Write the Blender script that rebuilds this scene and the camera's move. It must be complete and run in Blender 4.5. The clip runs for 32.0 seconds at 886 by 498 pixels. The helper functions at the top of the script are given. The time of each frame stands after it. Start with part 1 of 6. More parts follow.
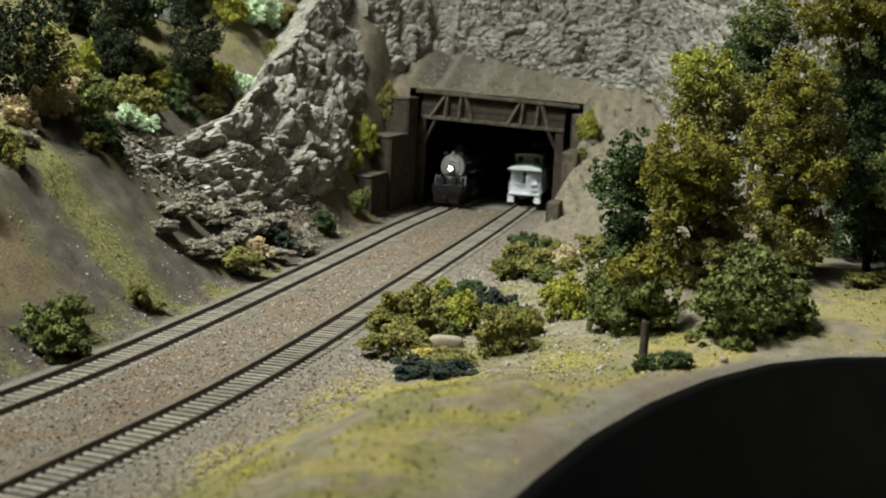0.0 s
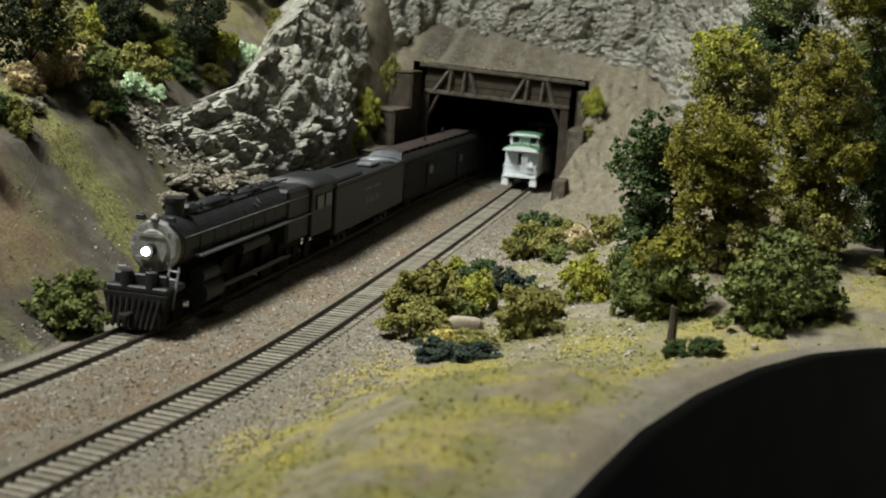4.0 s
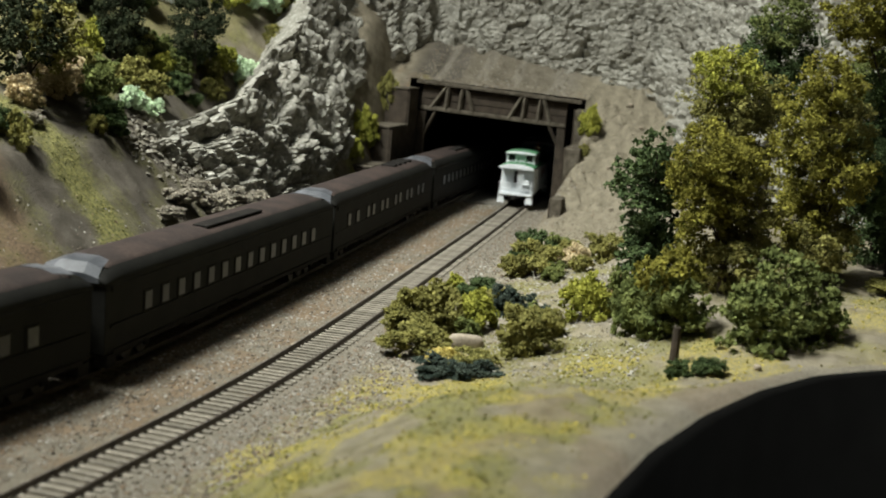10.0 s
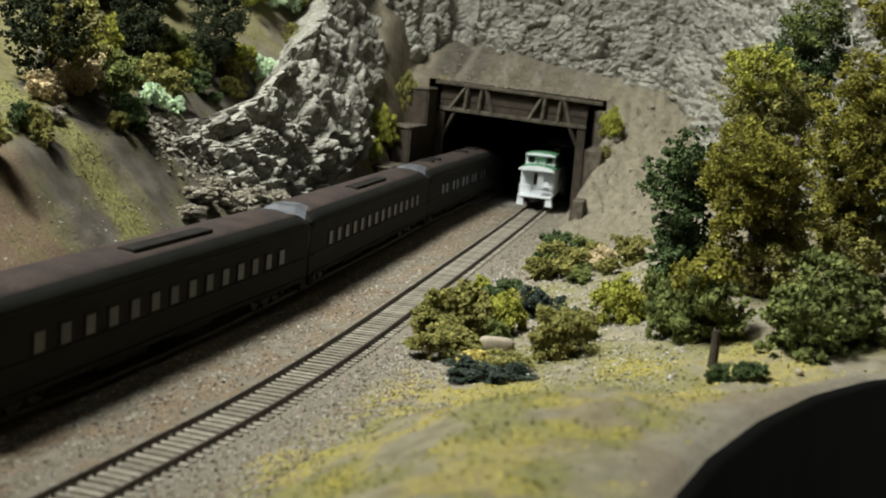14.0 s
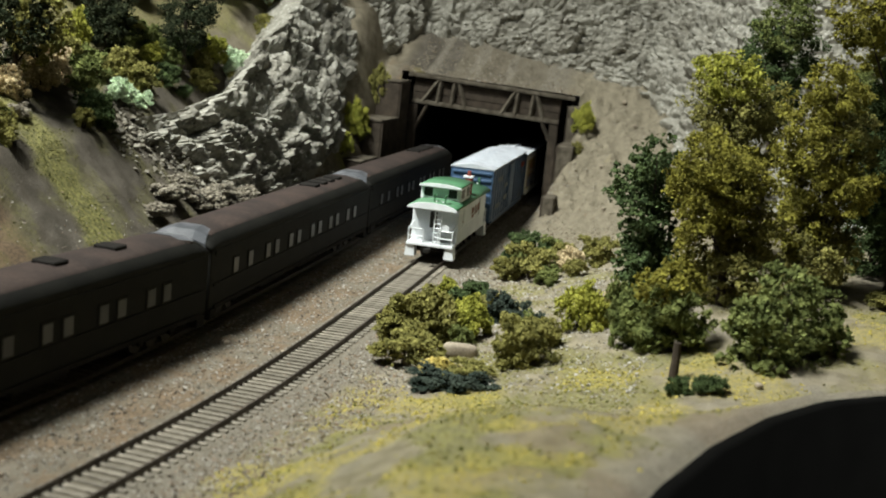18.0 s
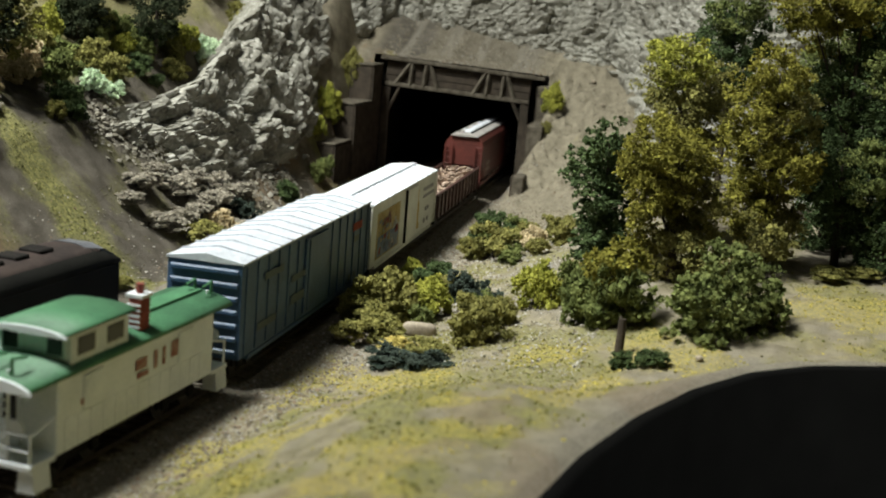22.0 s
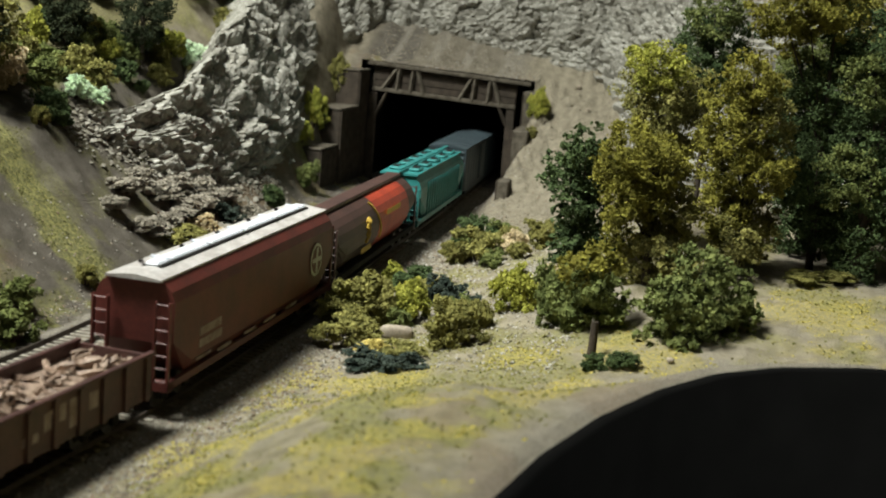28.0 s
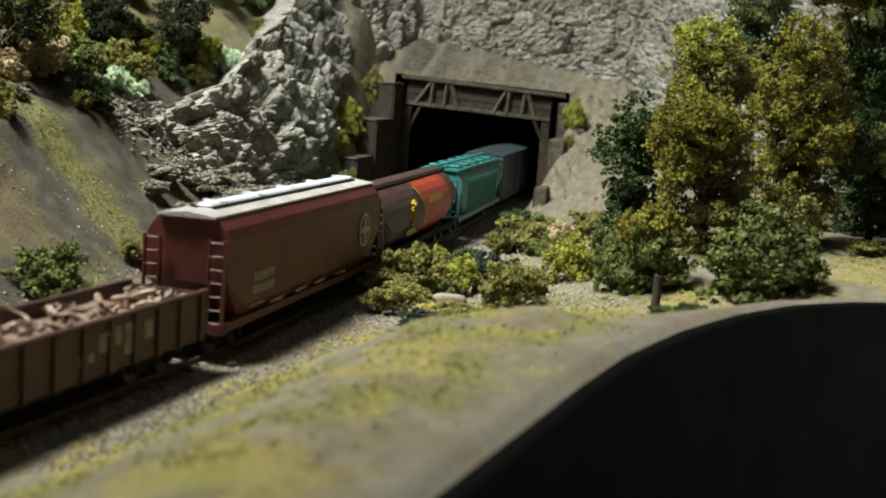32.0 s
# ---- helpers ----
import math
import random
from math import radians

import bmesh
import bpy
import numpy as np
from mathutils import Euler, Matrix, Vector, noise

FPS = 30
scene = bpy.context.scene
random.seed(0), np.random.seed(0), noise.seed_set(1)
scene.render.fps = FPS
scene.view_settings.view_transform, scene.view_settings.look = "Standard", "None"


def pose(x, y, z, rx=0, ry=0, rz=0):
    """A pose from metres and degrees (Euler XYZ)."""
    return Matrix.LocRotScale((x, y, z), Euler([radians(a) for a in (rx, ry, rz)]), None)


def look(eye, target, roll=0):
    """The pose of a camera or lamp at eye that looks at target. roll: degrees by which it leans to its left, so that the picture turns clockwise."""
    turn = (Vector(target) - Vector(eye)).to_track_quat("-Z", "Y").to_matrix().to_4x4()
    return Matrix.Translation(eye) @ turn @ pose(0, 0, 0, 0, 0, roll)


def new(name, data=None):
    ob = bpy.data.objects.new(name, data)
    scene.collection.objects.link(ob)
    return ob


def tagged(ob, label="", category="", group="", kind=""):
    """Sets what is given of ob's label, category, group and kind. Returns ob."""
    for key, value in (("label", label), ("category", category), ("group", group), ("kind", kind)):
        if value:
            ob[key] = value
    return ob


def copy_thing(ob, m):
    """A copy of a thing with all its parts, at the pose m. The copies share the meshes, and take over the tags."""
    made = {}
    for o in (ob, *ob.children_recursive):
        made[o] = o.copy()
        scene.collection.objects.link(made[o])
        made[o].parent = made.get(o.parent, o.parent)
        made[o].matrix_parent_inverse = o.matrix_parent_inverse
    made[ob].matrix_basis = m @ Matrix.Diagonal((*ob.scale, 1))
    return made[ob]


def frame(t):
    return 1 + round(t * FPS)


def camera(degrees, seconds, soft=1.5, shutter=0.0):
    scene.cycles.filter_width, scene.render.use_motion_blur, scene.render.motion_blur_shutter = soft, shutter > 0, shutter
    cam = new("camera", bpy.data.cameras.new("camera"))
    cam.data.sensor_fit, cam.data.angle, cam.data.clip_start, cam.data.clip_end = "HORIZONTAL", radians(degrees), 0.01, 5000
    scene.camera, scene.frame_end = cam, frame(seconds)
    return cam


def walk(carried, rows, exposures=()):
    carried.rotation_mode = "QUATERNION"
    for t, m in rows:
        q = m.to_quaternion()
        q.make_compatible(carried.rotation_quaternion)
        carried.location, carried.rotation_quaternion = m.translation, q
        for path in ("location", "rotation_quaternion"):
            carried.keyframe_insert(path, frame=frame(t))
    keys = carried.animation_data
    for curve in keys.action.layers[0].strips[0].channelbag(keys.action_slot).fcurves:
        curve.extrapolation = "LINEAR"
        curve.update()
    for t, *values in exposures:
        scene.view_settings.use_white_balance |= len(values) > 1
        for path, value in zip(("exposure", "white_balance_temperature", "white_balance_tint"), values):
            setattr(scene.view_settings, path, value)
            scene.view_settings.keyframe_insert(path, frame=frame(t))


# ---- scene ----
# Model railway, true model size (gauge 16.5 mm). Lengths below are in millimetres unless noted.
MM = 0.001
CAMERA_ROWS = [
    (0, 0.2962, -1.1039, 0.1423, 22.94, -9.07, 2.67), (0.5, 0.2898, -1.1040, 0.1451, 22.29, -9.80, 2.76),
    (1, 0.2886, -1.1074, 0.1471, 21.71, -10.59, 2.85), (1.5, 0.2892, -1.1100, 0.1489, 21.18, -10.91, 3.04),
    (2, 0.2920, -1.1154, 0.1507, 20.69, -11.06, 3.41), (2.5, 0.2893, -1.1179, 0.1516, 20.37, -11.04, 3.47),
    (3, 0.2865, -1.1154, 0.1485, 20.44, -10.95, 3.32), (3.5, 0.2827, -1.1091, 0.1470, 20.93, -10.65, 3.59),
    (4, 0.2726, -1.0980, 0.1413, 21.94, -10.24, 3.82), (4.5, 0.2719, -1.0948, 0.1370, 22.85, -9.92, 3.76),
    (6.5, 0.2657, -1.0920, 0.1362, 22.55, -9.84, 4.37), (7, 0.2638, -1.0923, 0.1370, 21.94, -9.77, 4.51),
    (7.5, 0.2628, -1.0934, 0.1372, 21.68, -9.81, 4.62), (8, 0.2638, -1.0957, 0.1380, 21.75, -9.81, 4.48),
    (8.5, 0.2648, -1.0971, 0.1388, 21.79, -9.72, 4.44), (9, 0.2660, -1.0962, 0.1388, 21.85, -9.57, 4.36),
    (9.5, 0.2643, -1.0975, 0.1399, 21.72, -9.48, 4.51), (10, 0.2663, -1.0987, 0.1410, 21.46, -9.43, 4.48),
    (10.5, 0.2633, -1.0966, 0.1397, 21.42, -9.43, 4.56), (11, 0.2592, -1.0945, 0.1385, 21.71, -9.40, 4.67),
    (11.5, 0.2586, -1.0930, 0.1357, 22.05, -9.27, 4.59), (12, 0.2551, -1.0907, 0.1372, 22.08, -8.99, 4.68),
    (12.5, 0.2539, -1.0912, 0.1367, 22.27, -8.93, 4.58), (13, 0.2520, -1.0909, 0.1350, 22.12, -8.99, 4.55),
    (13.5, 0.2524, -1.0904, 0.1356, 21.97, -9.11, 4.58), (14, 0.2513, -1.0910, 0.1358, 21.77, -9.23, 4.75),
    (14.5, 0.2510, -1.0911, 0.1359, 21.62, -9.28, 4.77), (16.5, 0.2490, -1.0898, 0.1347, 21.25, -9.54, 4.96),
    (17, 0.2510, -1.0913, 0.1365, 21.10, -9.64, 4.82), (17.5, 0.2510, -1.0887, 0.1478, 20.70, -9.84, 5.54),
    (18, 0.2545, -1.0874, 0.1485, 20.57, -10.08, 5.69), (18.5, 0.2545, -1.0860, 0.1478, 20.69, -9.99, 5.70),
    (19, 0.2583, -1.0839, 0.1506, 20.94, -10.07, 4.70), (19.5, 0.2625, -1.0875, 0.1551, 21.26, -10.43, 5.18),
    (20, 0.2691, -1.0921, 0.1585, 21.04, -10.84, 5.67), (20.5, 0.2661, -1.0937, 0.1594, 20.65, -10.99, 5.06),
    (21, 0.2698, -1.0996, 0.1606, 20.65, -10.99, 5.26), (21.5, 0.2767, -1.1014, 0.1573, 20.41, -10.95, 4.75),
    (22, 0.2779, -1.1027, 0.1579, 20.12, -11.21, 4.80), (22.5, 0.2856, -1.1041, 0.1594, 19.72, -11.32, 4.18),
    (23, 0.2916, -1.1044, 0.1586, 19.16, -11.45, 4.40), (23.5, 0.2929, -1.1090, 0.1620, 18.85, -11.46, 4.81),
    (24, 0.2917, -1.1100, 0.1619, 19.29, -11.08, 4.58), (24.5, 0.3009, -1.1083, 0.1633, 19.77, -10.80, 4.04),
    (26.5, 0.2966, -1.1053, 0.1626, 19.55, -10.83, 4.61), (27, 0.2932, -1.1068, 0.1631, 19.63, -10.89, 4.89),
    (27.5, 0.2930, -1.1058, 0.1625, 19.93, -10.99, 4.59), (28, 0.2898, -1.1060, 0.1600, 20.01, -11.00, 4.78),
    (28.5, 0.3038, -1.1073, 0.1635, 19.90, -11.19, 3.95), (29, 0.2969, -1.1053, 0.1611, 19.53, -11.10, 4.31),
    (29.5, 0.2924, -1.1057, 0.1595, 19.68, -10.99, 4.48), (30, 0.2934, -1.1058, 0.1593, 19.74, -11.04, 4.75),
    (30.5, 0.2905, -1.1070, 0.1590, 19.61, -11.09, 5.03), (31, 0.2944, -1.1067, 0.1576, 19.66, -11.08, 4.91),
    (31.5, 0.2872, -1.1011, 0.1280, 19.94, -9.88, 4.51), (32, 0.2750, -1.1040, 0.1081, 21.10, -7.97, 4.00),
]


def eye_pose(x, y, z, yaw, pitch, roll):
    return pose(x, y, z, 0, 0, yaw) @ pose(0, 0, 0, 90 + pitch) @ pose(0, 0, 0, 0, 0, roll)


cam = camera(40.0, 32.0, soft=1.9)
cam.data.dof.use_dof, cam.data.dof.focus_distance, cam.data.dof.aperture_fstop = True, 0.7, 18.0
walk(cam, [(r[0], eye_pose(*r[1:])) for r in CAMERA_ROWS], [(0, -0.15), (3, -0.22), (8, -0.1), (18, -0.08), (24, -0.06), (27, 0.0), (32, 0.02)])

# ---- room light ----
world = bpy.data.worlds.new("room_air")
scene.world = world
world.use_nodes = True
world.node_tree.nodes["Background"].inputs[0].default_value = (0.75, 0.8, 0.7, 1)
world.node_tree.nodes["Background"].inputs[1].default_value = 0.065
scene.view_settings.exposure = 0.0


def ceiling_lamp_light(name, x, y, z, w, d, power, colour, tx, ty, tz=0.0, spread=180):
    data = bpy.data.lights.new(name, "AREA")
    data.spread = math.radians(spread)
    data.shape, data.size, data.size_y, data.energy, data.color = "RECTANGLE", w, d, power, colour
    ob = new(name, data)
    ob.matrix_world = look((x, y, z), (tx, ty, tz))
    return ob


ceiling_lamp_light("ceiling_light_lamp", -0.42, -0.98, 1.33, 0.4, 0.35, 9.6, (0.95, 0.97, 0.9), 0.0, -0.36, spread=70)
ceiling_lamp_light("ceiling_light_lamp", 0.35, -1.3, 1.33, 0.3, 0.3, 1.0, (0.95, 0.97, 0.88), 0.15, -0.8)


# ---- materials ----
def srgb(h):
    v = [int(h[i:i + 2], 16) / 255 for i in (0, 2, 4)]
    return tuple(c / 12.92 if c < 0.04 else ((c + 0.055) / 1.055) ** 2.4 for c in v) + (1,)


def mat(name, a, b=None, scale=300.0, fine=1500.0, rough=0.85, metal=0.0, bump=0.3, vary=0.0, c=None):
    """Two-scale noise between linear colours a, b (and flecks c), fine bump; scale in features per metre."""
    m = bpy.data.materials.new(name)
    m.use_nodes = True
    nt = m.node_tree
    n, l = nt.nodes, nt.links
    bs = n["Principled BSDF"]
    bs.inputs["Roughness"].default_value, bs.inputs["Metallic"].default_value = rough, metal
    bs.inputs["Specular IOR Level"].default_value = 0.5 if rough < 0.7 else 0.15 if rough < 0.9 else 0.05
    b = b or tuple(x * 0.65 for x in a)
    co = n.new("ShaderNodeTexCoord")
    n1, n2 = n.new("ShaderNodeTexNoise"), n.new("ShaderNodeTexNoise")
    for q, s in ((n1, scale), (n2, fine)):
        q.inputs["Scale"].default_value, q.inputs["Detail"].default_value = s, 4
        l.new(co.outputs["Object"], q.inputs["Vector"])
    mx = n.new("ShaderNodeMix")
    mx.data_type = "RGBA"
    mx.inputs[6].default_value, mx.inputs[7].default_value = (*a[:3], 1), (*b[:3], 1)
    rp = n.new("ShaderNodeMapRange")
    rp.inputs[1].default_value, rp.inputs[2].default_value = 0.35, 0.65
    l.new(n1.outputs[0], rp.inputs[0])
    l.new(rp.outputs[0], mx.inputs[0])
    last = mx.outputs[2]
    m2 = n.new("ShaderNodeMix")
    m2.data_type, m2.blend_type = "RGBA", "OVERLAY"
    m2.inputs[0].default_value = 0.45
    l.new(last, m2.inputs[6])
    l.new(n2.outputs[0], m2.inputs[7])
    last = m2.outputs[2]
    if c:
        r3, m3 = n.new("ShaderNodeMapRange"), n.new("ShaderNodeMix")
        m3.data_type = "RGBA"
        m3.inputs[7].default_value = (*c[:3], 1)
        r3.inputs[1].default_value, r3.inputs[2].default_value = 0.58, 0.68
        l.new(n2.outputs[0], r3.inputs[0])
        l.new(r3.outputs[0], m3.inputs[0])
        l.new(last, m3.inputs[6])
        last = m3.outputs[2]
    if vary:
        info, hsv, mr = n.new("ShaderNodeObjectInfo"), n.new("ShaderNodeHueSaturation"), n.new("ShaderNodeMapRange")
        mr.inputs[3].default_value, mr.inputs[4].default_value = 1 - vary, 1 + vary
        l.new(info.outputs["Random"], mr.inputs[0])
        l.new(mr.outputs[0], hsv.inputs["Value"])
        l.new(last, hsv.inputs["Color"])
        last = hsv.outputs[0]
    l.new(last, bs.inputs["Base Color"])
    if bump:
        bp = n.new("ShaderNodeBump")
        bp.inputs["Strength"].default_value, bp.inputs["Distance"].default_value = bump, 0.0006
        l.new(n2.outputs[0], bp.inputs["Height"])
        l.new(bp.outputs[0], bs.inputs["Normal"])
    return m


def glow(name, colour, strength):
    m = mat(name, colour, bump=0)
    bs = m.node_tree.nodes["Principled BSDF"]
    bs.inputs["Emission Color"].default_value, bs.inputs["Emission Strength"].default_value = (*colour, 1), strength
    return m


M_ROCK = mat("plaster_rock", (0.34, 0.332, 0.29), (0.215, 0.205, 0.172), 38, 330, 0.9, bump=0.5, c=(0.46, 0.455, 0.415))
M_TIMBER = mat("dark_timber", (0.075, 0.06, 0.047), (0.045, 0.038, 0.03), 120, 900, 0.9)
M_TIMBER_OLD = mat("weathered_timber", (0.13, 0.115, 0.09), (0.065, 0.055, 0.042), 150, 800, 0.9)
M_BLACK = mat("black_fascia", (0.004, 0.004, 0.0037), (0.003, 0.003, 0.003), 6, 60, 0.95, bump=0.05)
M_LINING = mat("black_lining", (0.012, 0.011, 0.01), (0.007, 0.007, 0.006), 40, 300, 0.95)
M_RAIL = mat("weathered_rail", (0.075, 0.06, 0.047), (0.05, 0.04, 0.033), 300, 2000, 0.55, 0.3)
M_TIE = mat("grey_tie", (0.29, 0.265, 0.22), (0.19, 0.172, 0.14), 250, 1500, 0.95, vary=0.25)
M_BALLAST = mat("ballast", (0.24, 0.23, 0.2), (0.15, 0.135, 0.11), 500, 1600, 0.95, bump=0.8, c=(0.34, 0.32, 0.28))
M_WALL = mat("room_wall_paint", (0.05, 0.05, 0.048), (0.045, 0.045, 0.043), 3, 40, 0.9, bump=0.05)
M_FLOOR = mat("dark_carpet", (0.015, 0.015, 0.016), (0.01, 0.01, 0.011), 10, 400, 0.95)
M_STONE = mat("rounded_stone", (0.36, 0.31, 0.24), (0.26, 0.22, 0.17), 150, 900, 0.85)


# ---- mesh helpers (millimetres in, metres out) ----
def part(name, bm, material, parent=None, label="", smooth=False):
    me = bpy.data.meshes.new(name)
    bmesh.ops.scale(bm, vec=(MM, MM, MM), verts=bm.verts)
    bm.to_mesh(me)
    bm.free()
    me.materials.append(material)
    if smooth:
        me.shade_smooth()
    ob = new(name, me)
    ob.parent = parent
    if label:
        tagged(ob, label)
    return ob


def sheet(name, verts, faces, material, parent=None, smooth=True):
    me = bpy.data.meshes.new(name)
    me.from_pydata((np.asarray(verts, float) * MM).tolist(), [], faces)
    me.materials.append(material)
    if smooth:
        me.shade_smooth()
    ob = new(name, me)
    ob.parent = parent
    return ob


def thing(name, label, category, m=None, group="", kind=""):
    ob = new(name)
    if m is not None:
        ob.matrix_world = m
    return tagged(ob, label, category, group, kind)


def box(bm, x0, x1, y0, y1, z0, z1, bevel=0.0, m=None):
    r = bmesh.ops.create_cube(bm, size=1)
    vs = r["verts"]
    for v in vs:
        v.co = Vector(((x0 + x1) / 2 + v.co.x * (x1 - x0), (y0 + y1) / 2 + v.co.y * (y1 - y0), (z0 + z1) / 2 + v.co.z * (z1 - z0)))
    if bevel:
        es = {e for v in vs for e in v.link_edges}
        vs = bmesh.ops.bevel(bm, geom=list(es), offset=bevel, segments=1, affect="EDGES", clamp_overlap=True)["verts"]
    if m is not None:
        bmesh.ops.transform(bm, matrix=m, verts=list(vs))
    return bm


def rod(bm, a, b, r, r2=None, seg=8):
    a, b = Vector(a), Vector(b)
    d = b - a
    m = Matrix.Translation((a + b) / 2) @ d.to_track_quat("Z", "Y").to_matrix().to_4x4()
    bmesh.ops.create_cone(bm, cap_ends=True, segments=seg, radius1=r, radius2=r if r2 is None else r2, depth=d.length, matrix=m)
    return bm


def prism(bm, profile, y0, y1):
    """Closed (x, z) profile drawn out along y."""
    a = [bm.verts.new((x, y0, z)) for x, z in profile]
    b = [bm.verts.new((x, y1, z)) for x, z in profile]
    n = len(profile)
    for i in range(n):
        bm.faces.new((a[i], a[(i + 1) % n], b[(i + 1) % n], b[i]))
    bm.faces.new(a[::-1])
    bm.faces.new(b)
    bmesh.ops.recalc_face_normals(bm, faces=bm.faces)
    return bm


def B():
    return bmesh.new()


# ---- plan drawing of the site, and its true size ----
def site(x, y, z=0.0):
    """A spot of the plan drawing, whose depth is drawn shortened, in true millimetres."""
    yc = min(max(y, -900.0), 60.0)
    w = 1 - 0.000504 * yc
    return ((1.2372 * x - 0.0642 * yc + 13.7) / w, (-0.074 * x + 1.7735 * yc + 11.5) / w + (y - yc) * (1.9 if y > 0 else 0.84), 1.245 * z / w)


def site_scale(y):
    """Height of a drawn millimetre at plan depth y."""
    return 1.245 / (1 - 0.000504 * min(max(y, -900.0), 60.0))


# tracks on the plan drawing
R_COEF = (-55.954, -52.148, 1.599, 11.913)
L_COEF = (-120.184, -43.242, 4.332, 12.719)


def track_x(y, c):
    yc = min(max(y, -640.0), 40.0)
    s = (yc + 200) / 300
    x = c[0] + c[1] * s + c[2] * s * s + c[3] * s ** 3
    return x + (y - yc) * (c[1] + 2 * c[2] * s + 3 * c[3] * s * s) / 300


# the true tracks: x over s = (y + 350) / 350
R_LINE = (-30.315, -59.591, 0.420, -1.677, -3.996, 3.043)
L_LINE = (-101.461, -63.160, -4.750, 2.592, 10.360, 10.416)


def rail_x(y, c):
    yc = min(max(y, -740.0), 20.0 if c is R_LINE else -150.0)
    s = (yc + 350) / 350
    slope = sum(k * v * s ** (k - 1) for k, v in enumerate(c) if k) / 350
    return sum(v * s ** k for k, v in enumerate(c)) + (y - yc) * slope


class Track:
    """Arc length runs from 0 at y = 0 towards the camera side (falling y)."""

    def __init__(self, c):
        self.c = c
        self.ys = np.arange(3400.0, -4501.0, -2.0)
        self.xs = np.array([rail_x(y, c) for y in self.ys])
        s = np.concatenate([[0], np.cumsum(np.hypot(np.diff(self.xs), np.diff(self.ys)))])
        self.s = s - np.interp(0, -self.ys, s)

    def at(self, s):
        return float(np.interp(s, self.s, self.xs)), float(np.interp(s, self.s, self.ys))

    def car_pose(self, s, half):
        """Pose of a car whose centre is at arc s with trucks half apart either way; its +y points into the tunnel."""
        (x0, y0), (x1, y1) = self.at(s + half), self.at(s - half)
        return pose((x0 + x1) / 2 * MM, (y0 + y1) / 2 * MM, 0, 0, 0, math.degrees(math.atan2(y1 - y0, x1 - x0)) - 90)


TR, TL = Track(R_LINE), Track(L_LINE)

# ---- plan of the layout's front edge ----
EDGE = [(173, -5000), (173, -720), (172, -600), (173, -562), (179, -522), (189, -487), (203, -458), (222, -437), (252, -418), (300, -402), (380, -390), (520, -384), (1100, -380)]
EDGE_Z = 39.0


def edge_x(y):
    return float(np.interp(y, [p[1] for p in EDGE], [p[0] for p in EDGE]))


def smooth(a, b, v):
    t = min(max((v - a) / (b - a), 0.0), 1.0)
    return t * t * (3 - 2 * t)


def portal_line(x):
    return 0.26 * x + 10.0


# ---- hill and ground height ----
def fbm(x, y, s, o=4, seed=0.0):
    return noise.fractal(Vector((x / s, y / s, seed)), 0.6, 2.0, o)


def height(x, y):
    dl, dr = track_x(y, L_COEF) - x, x - track_x(y, R_COEF)
    bed = 1 - smooth(13, 22, min(abs(dl), abs(dr)))
    z = -3.4 + 0.5 * bed + (0.3 * fbm(x, y, 14) + 0.4 * fbm(x, y, 4, 3, 3)) * (1 - 0.8 * bed) + (0.45 * (1 - smooth(13, 22, abs(dl))))
    if dl > 18:  # hill beside the left track
        far = smooth(-420, -150, y)
        rise = np.interp(dl, [18, 30, 55, 82, 100, 130, 180, 260, 420, 900], [0, 5, 25, 50, 72, 86, 100, 135, 215, 300])
        steep = np.interp(dl, [18, 30, 48, 60, 75, 100, 130, 180, 400, 900], [0, 3, 20, 28, 38, 72, 108, 150, 230, 300])
        low = smooth(-900, -520, y)
        z += (rise * (1 - far) + steep * far) * (0.35 + 0.65 * low) + 3.0 * fbm(x, y, 40, 4, 7) * smooth(25, 60, dl)
        z += (60 * smooth(-190, -55, y) + 45 * smooth(-105, -30, y)) * smooth(26, 70, dl) + 1.6 * fbm(x, y, 9, 4, 17) * smooth(30, 50, dl) * smooth(-340, -260, y)
    if dr > 14:  # gentle ground, talus and mound beside the right track
        base = 18 * smooth(35, 190, dr) + 16 * smooth(40, 200, dr) * smooth(-420, -280, y)
        tal = max(0.0, y + 96 - 0.32 * max(0, dr - 45)) * 0.75
        z += min(tal, 90) * smooth(24, 50, dr) + (3.5 * fbm(x, y, 16, 4, 9) + 4.2 * fbm(x + 0.5 * y, 0.4 * y - 0.2 * x, 8, 4, 19) + 2.0 * abs(fbm(x, y, 5, 2, 29))) * smooth(0, 25, tal) * smooth(30, 55, dr)
        mound = smooth(20, 152, dr + 0.12 * (y + 560)) * (1 - smooth(-550, -430, y + 0.15 * (130 - dr)))
        z += base + (44 - base) * mound * (0.75 + 0.25 * smooth(-1100, -700, y))
        z += (1.6 * fbm(x, y, 30, 4, 2) + 0.9 * fbm(x, y, 7, 3, 31)) * smooth(20, 60, dr)
        ex = edge_x(y)
        z += (EDGE_Z - z) * (1 - smooth(0, 40, ex - x)) * (1 - smooth(260, 500, x)) - 2.5 * (1 - smooth(0, 6, ex - x))
    if y > portal_line(x) - (18 if x < -176 else 1):  # mountain over the tunnel
        top = 86 - 0.057 * (min(max(x, -180), -40) + 108) + 30 * smooth(2, 64, y - portal_line(x)) + 2.6 * fbm(x, y, 9, 4, 77) * smooth(3, 24, y - portal_line(x)) + 75 * smooth(80, 115, y) + 40 * smooth(60, 400, y)
        z = max(z, top) if -176 < x < -42 else max(z, top * smooth(-20, 25, y - portal_line(x) + (16 if x < -114 else 0)))
    return z


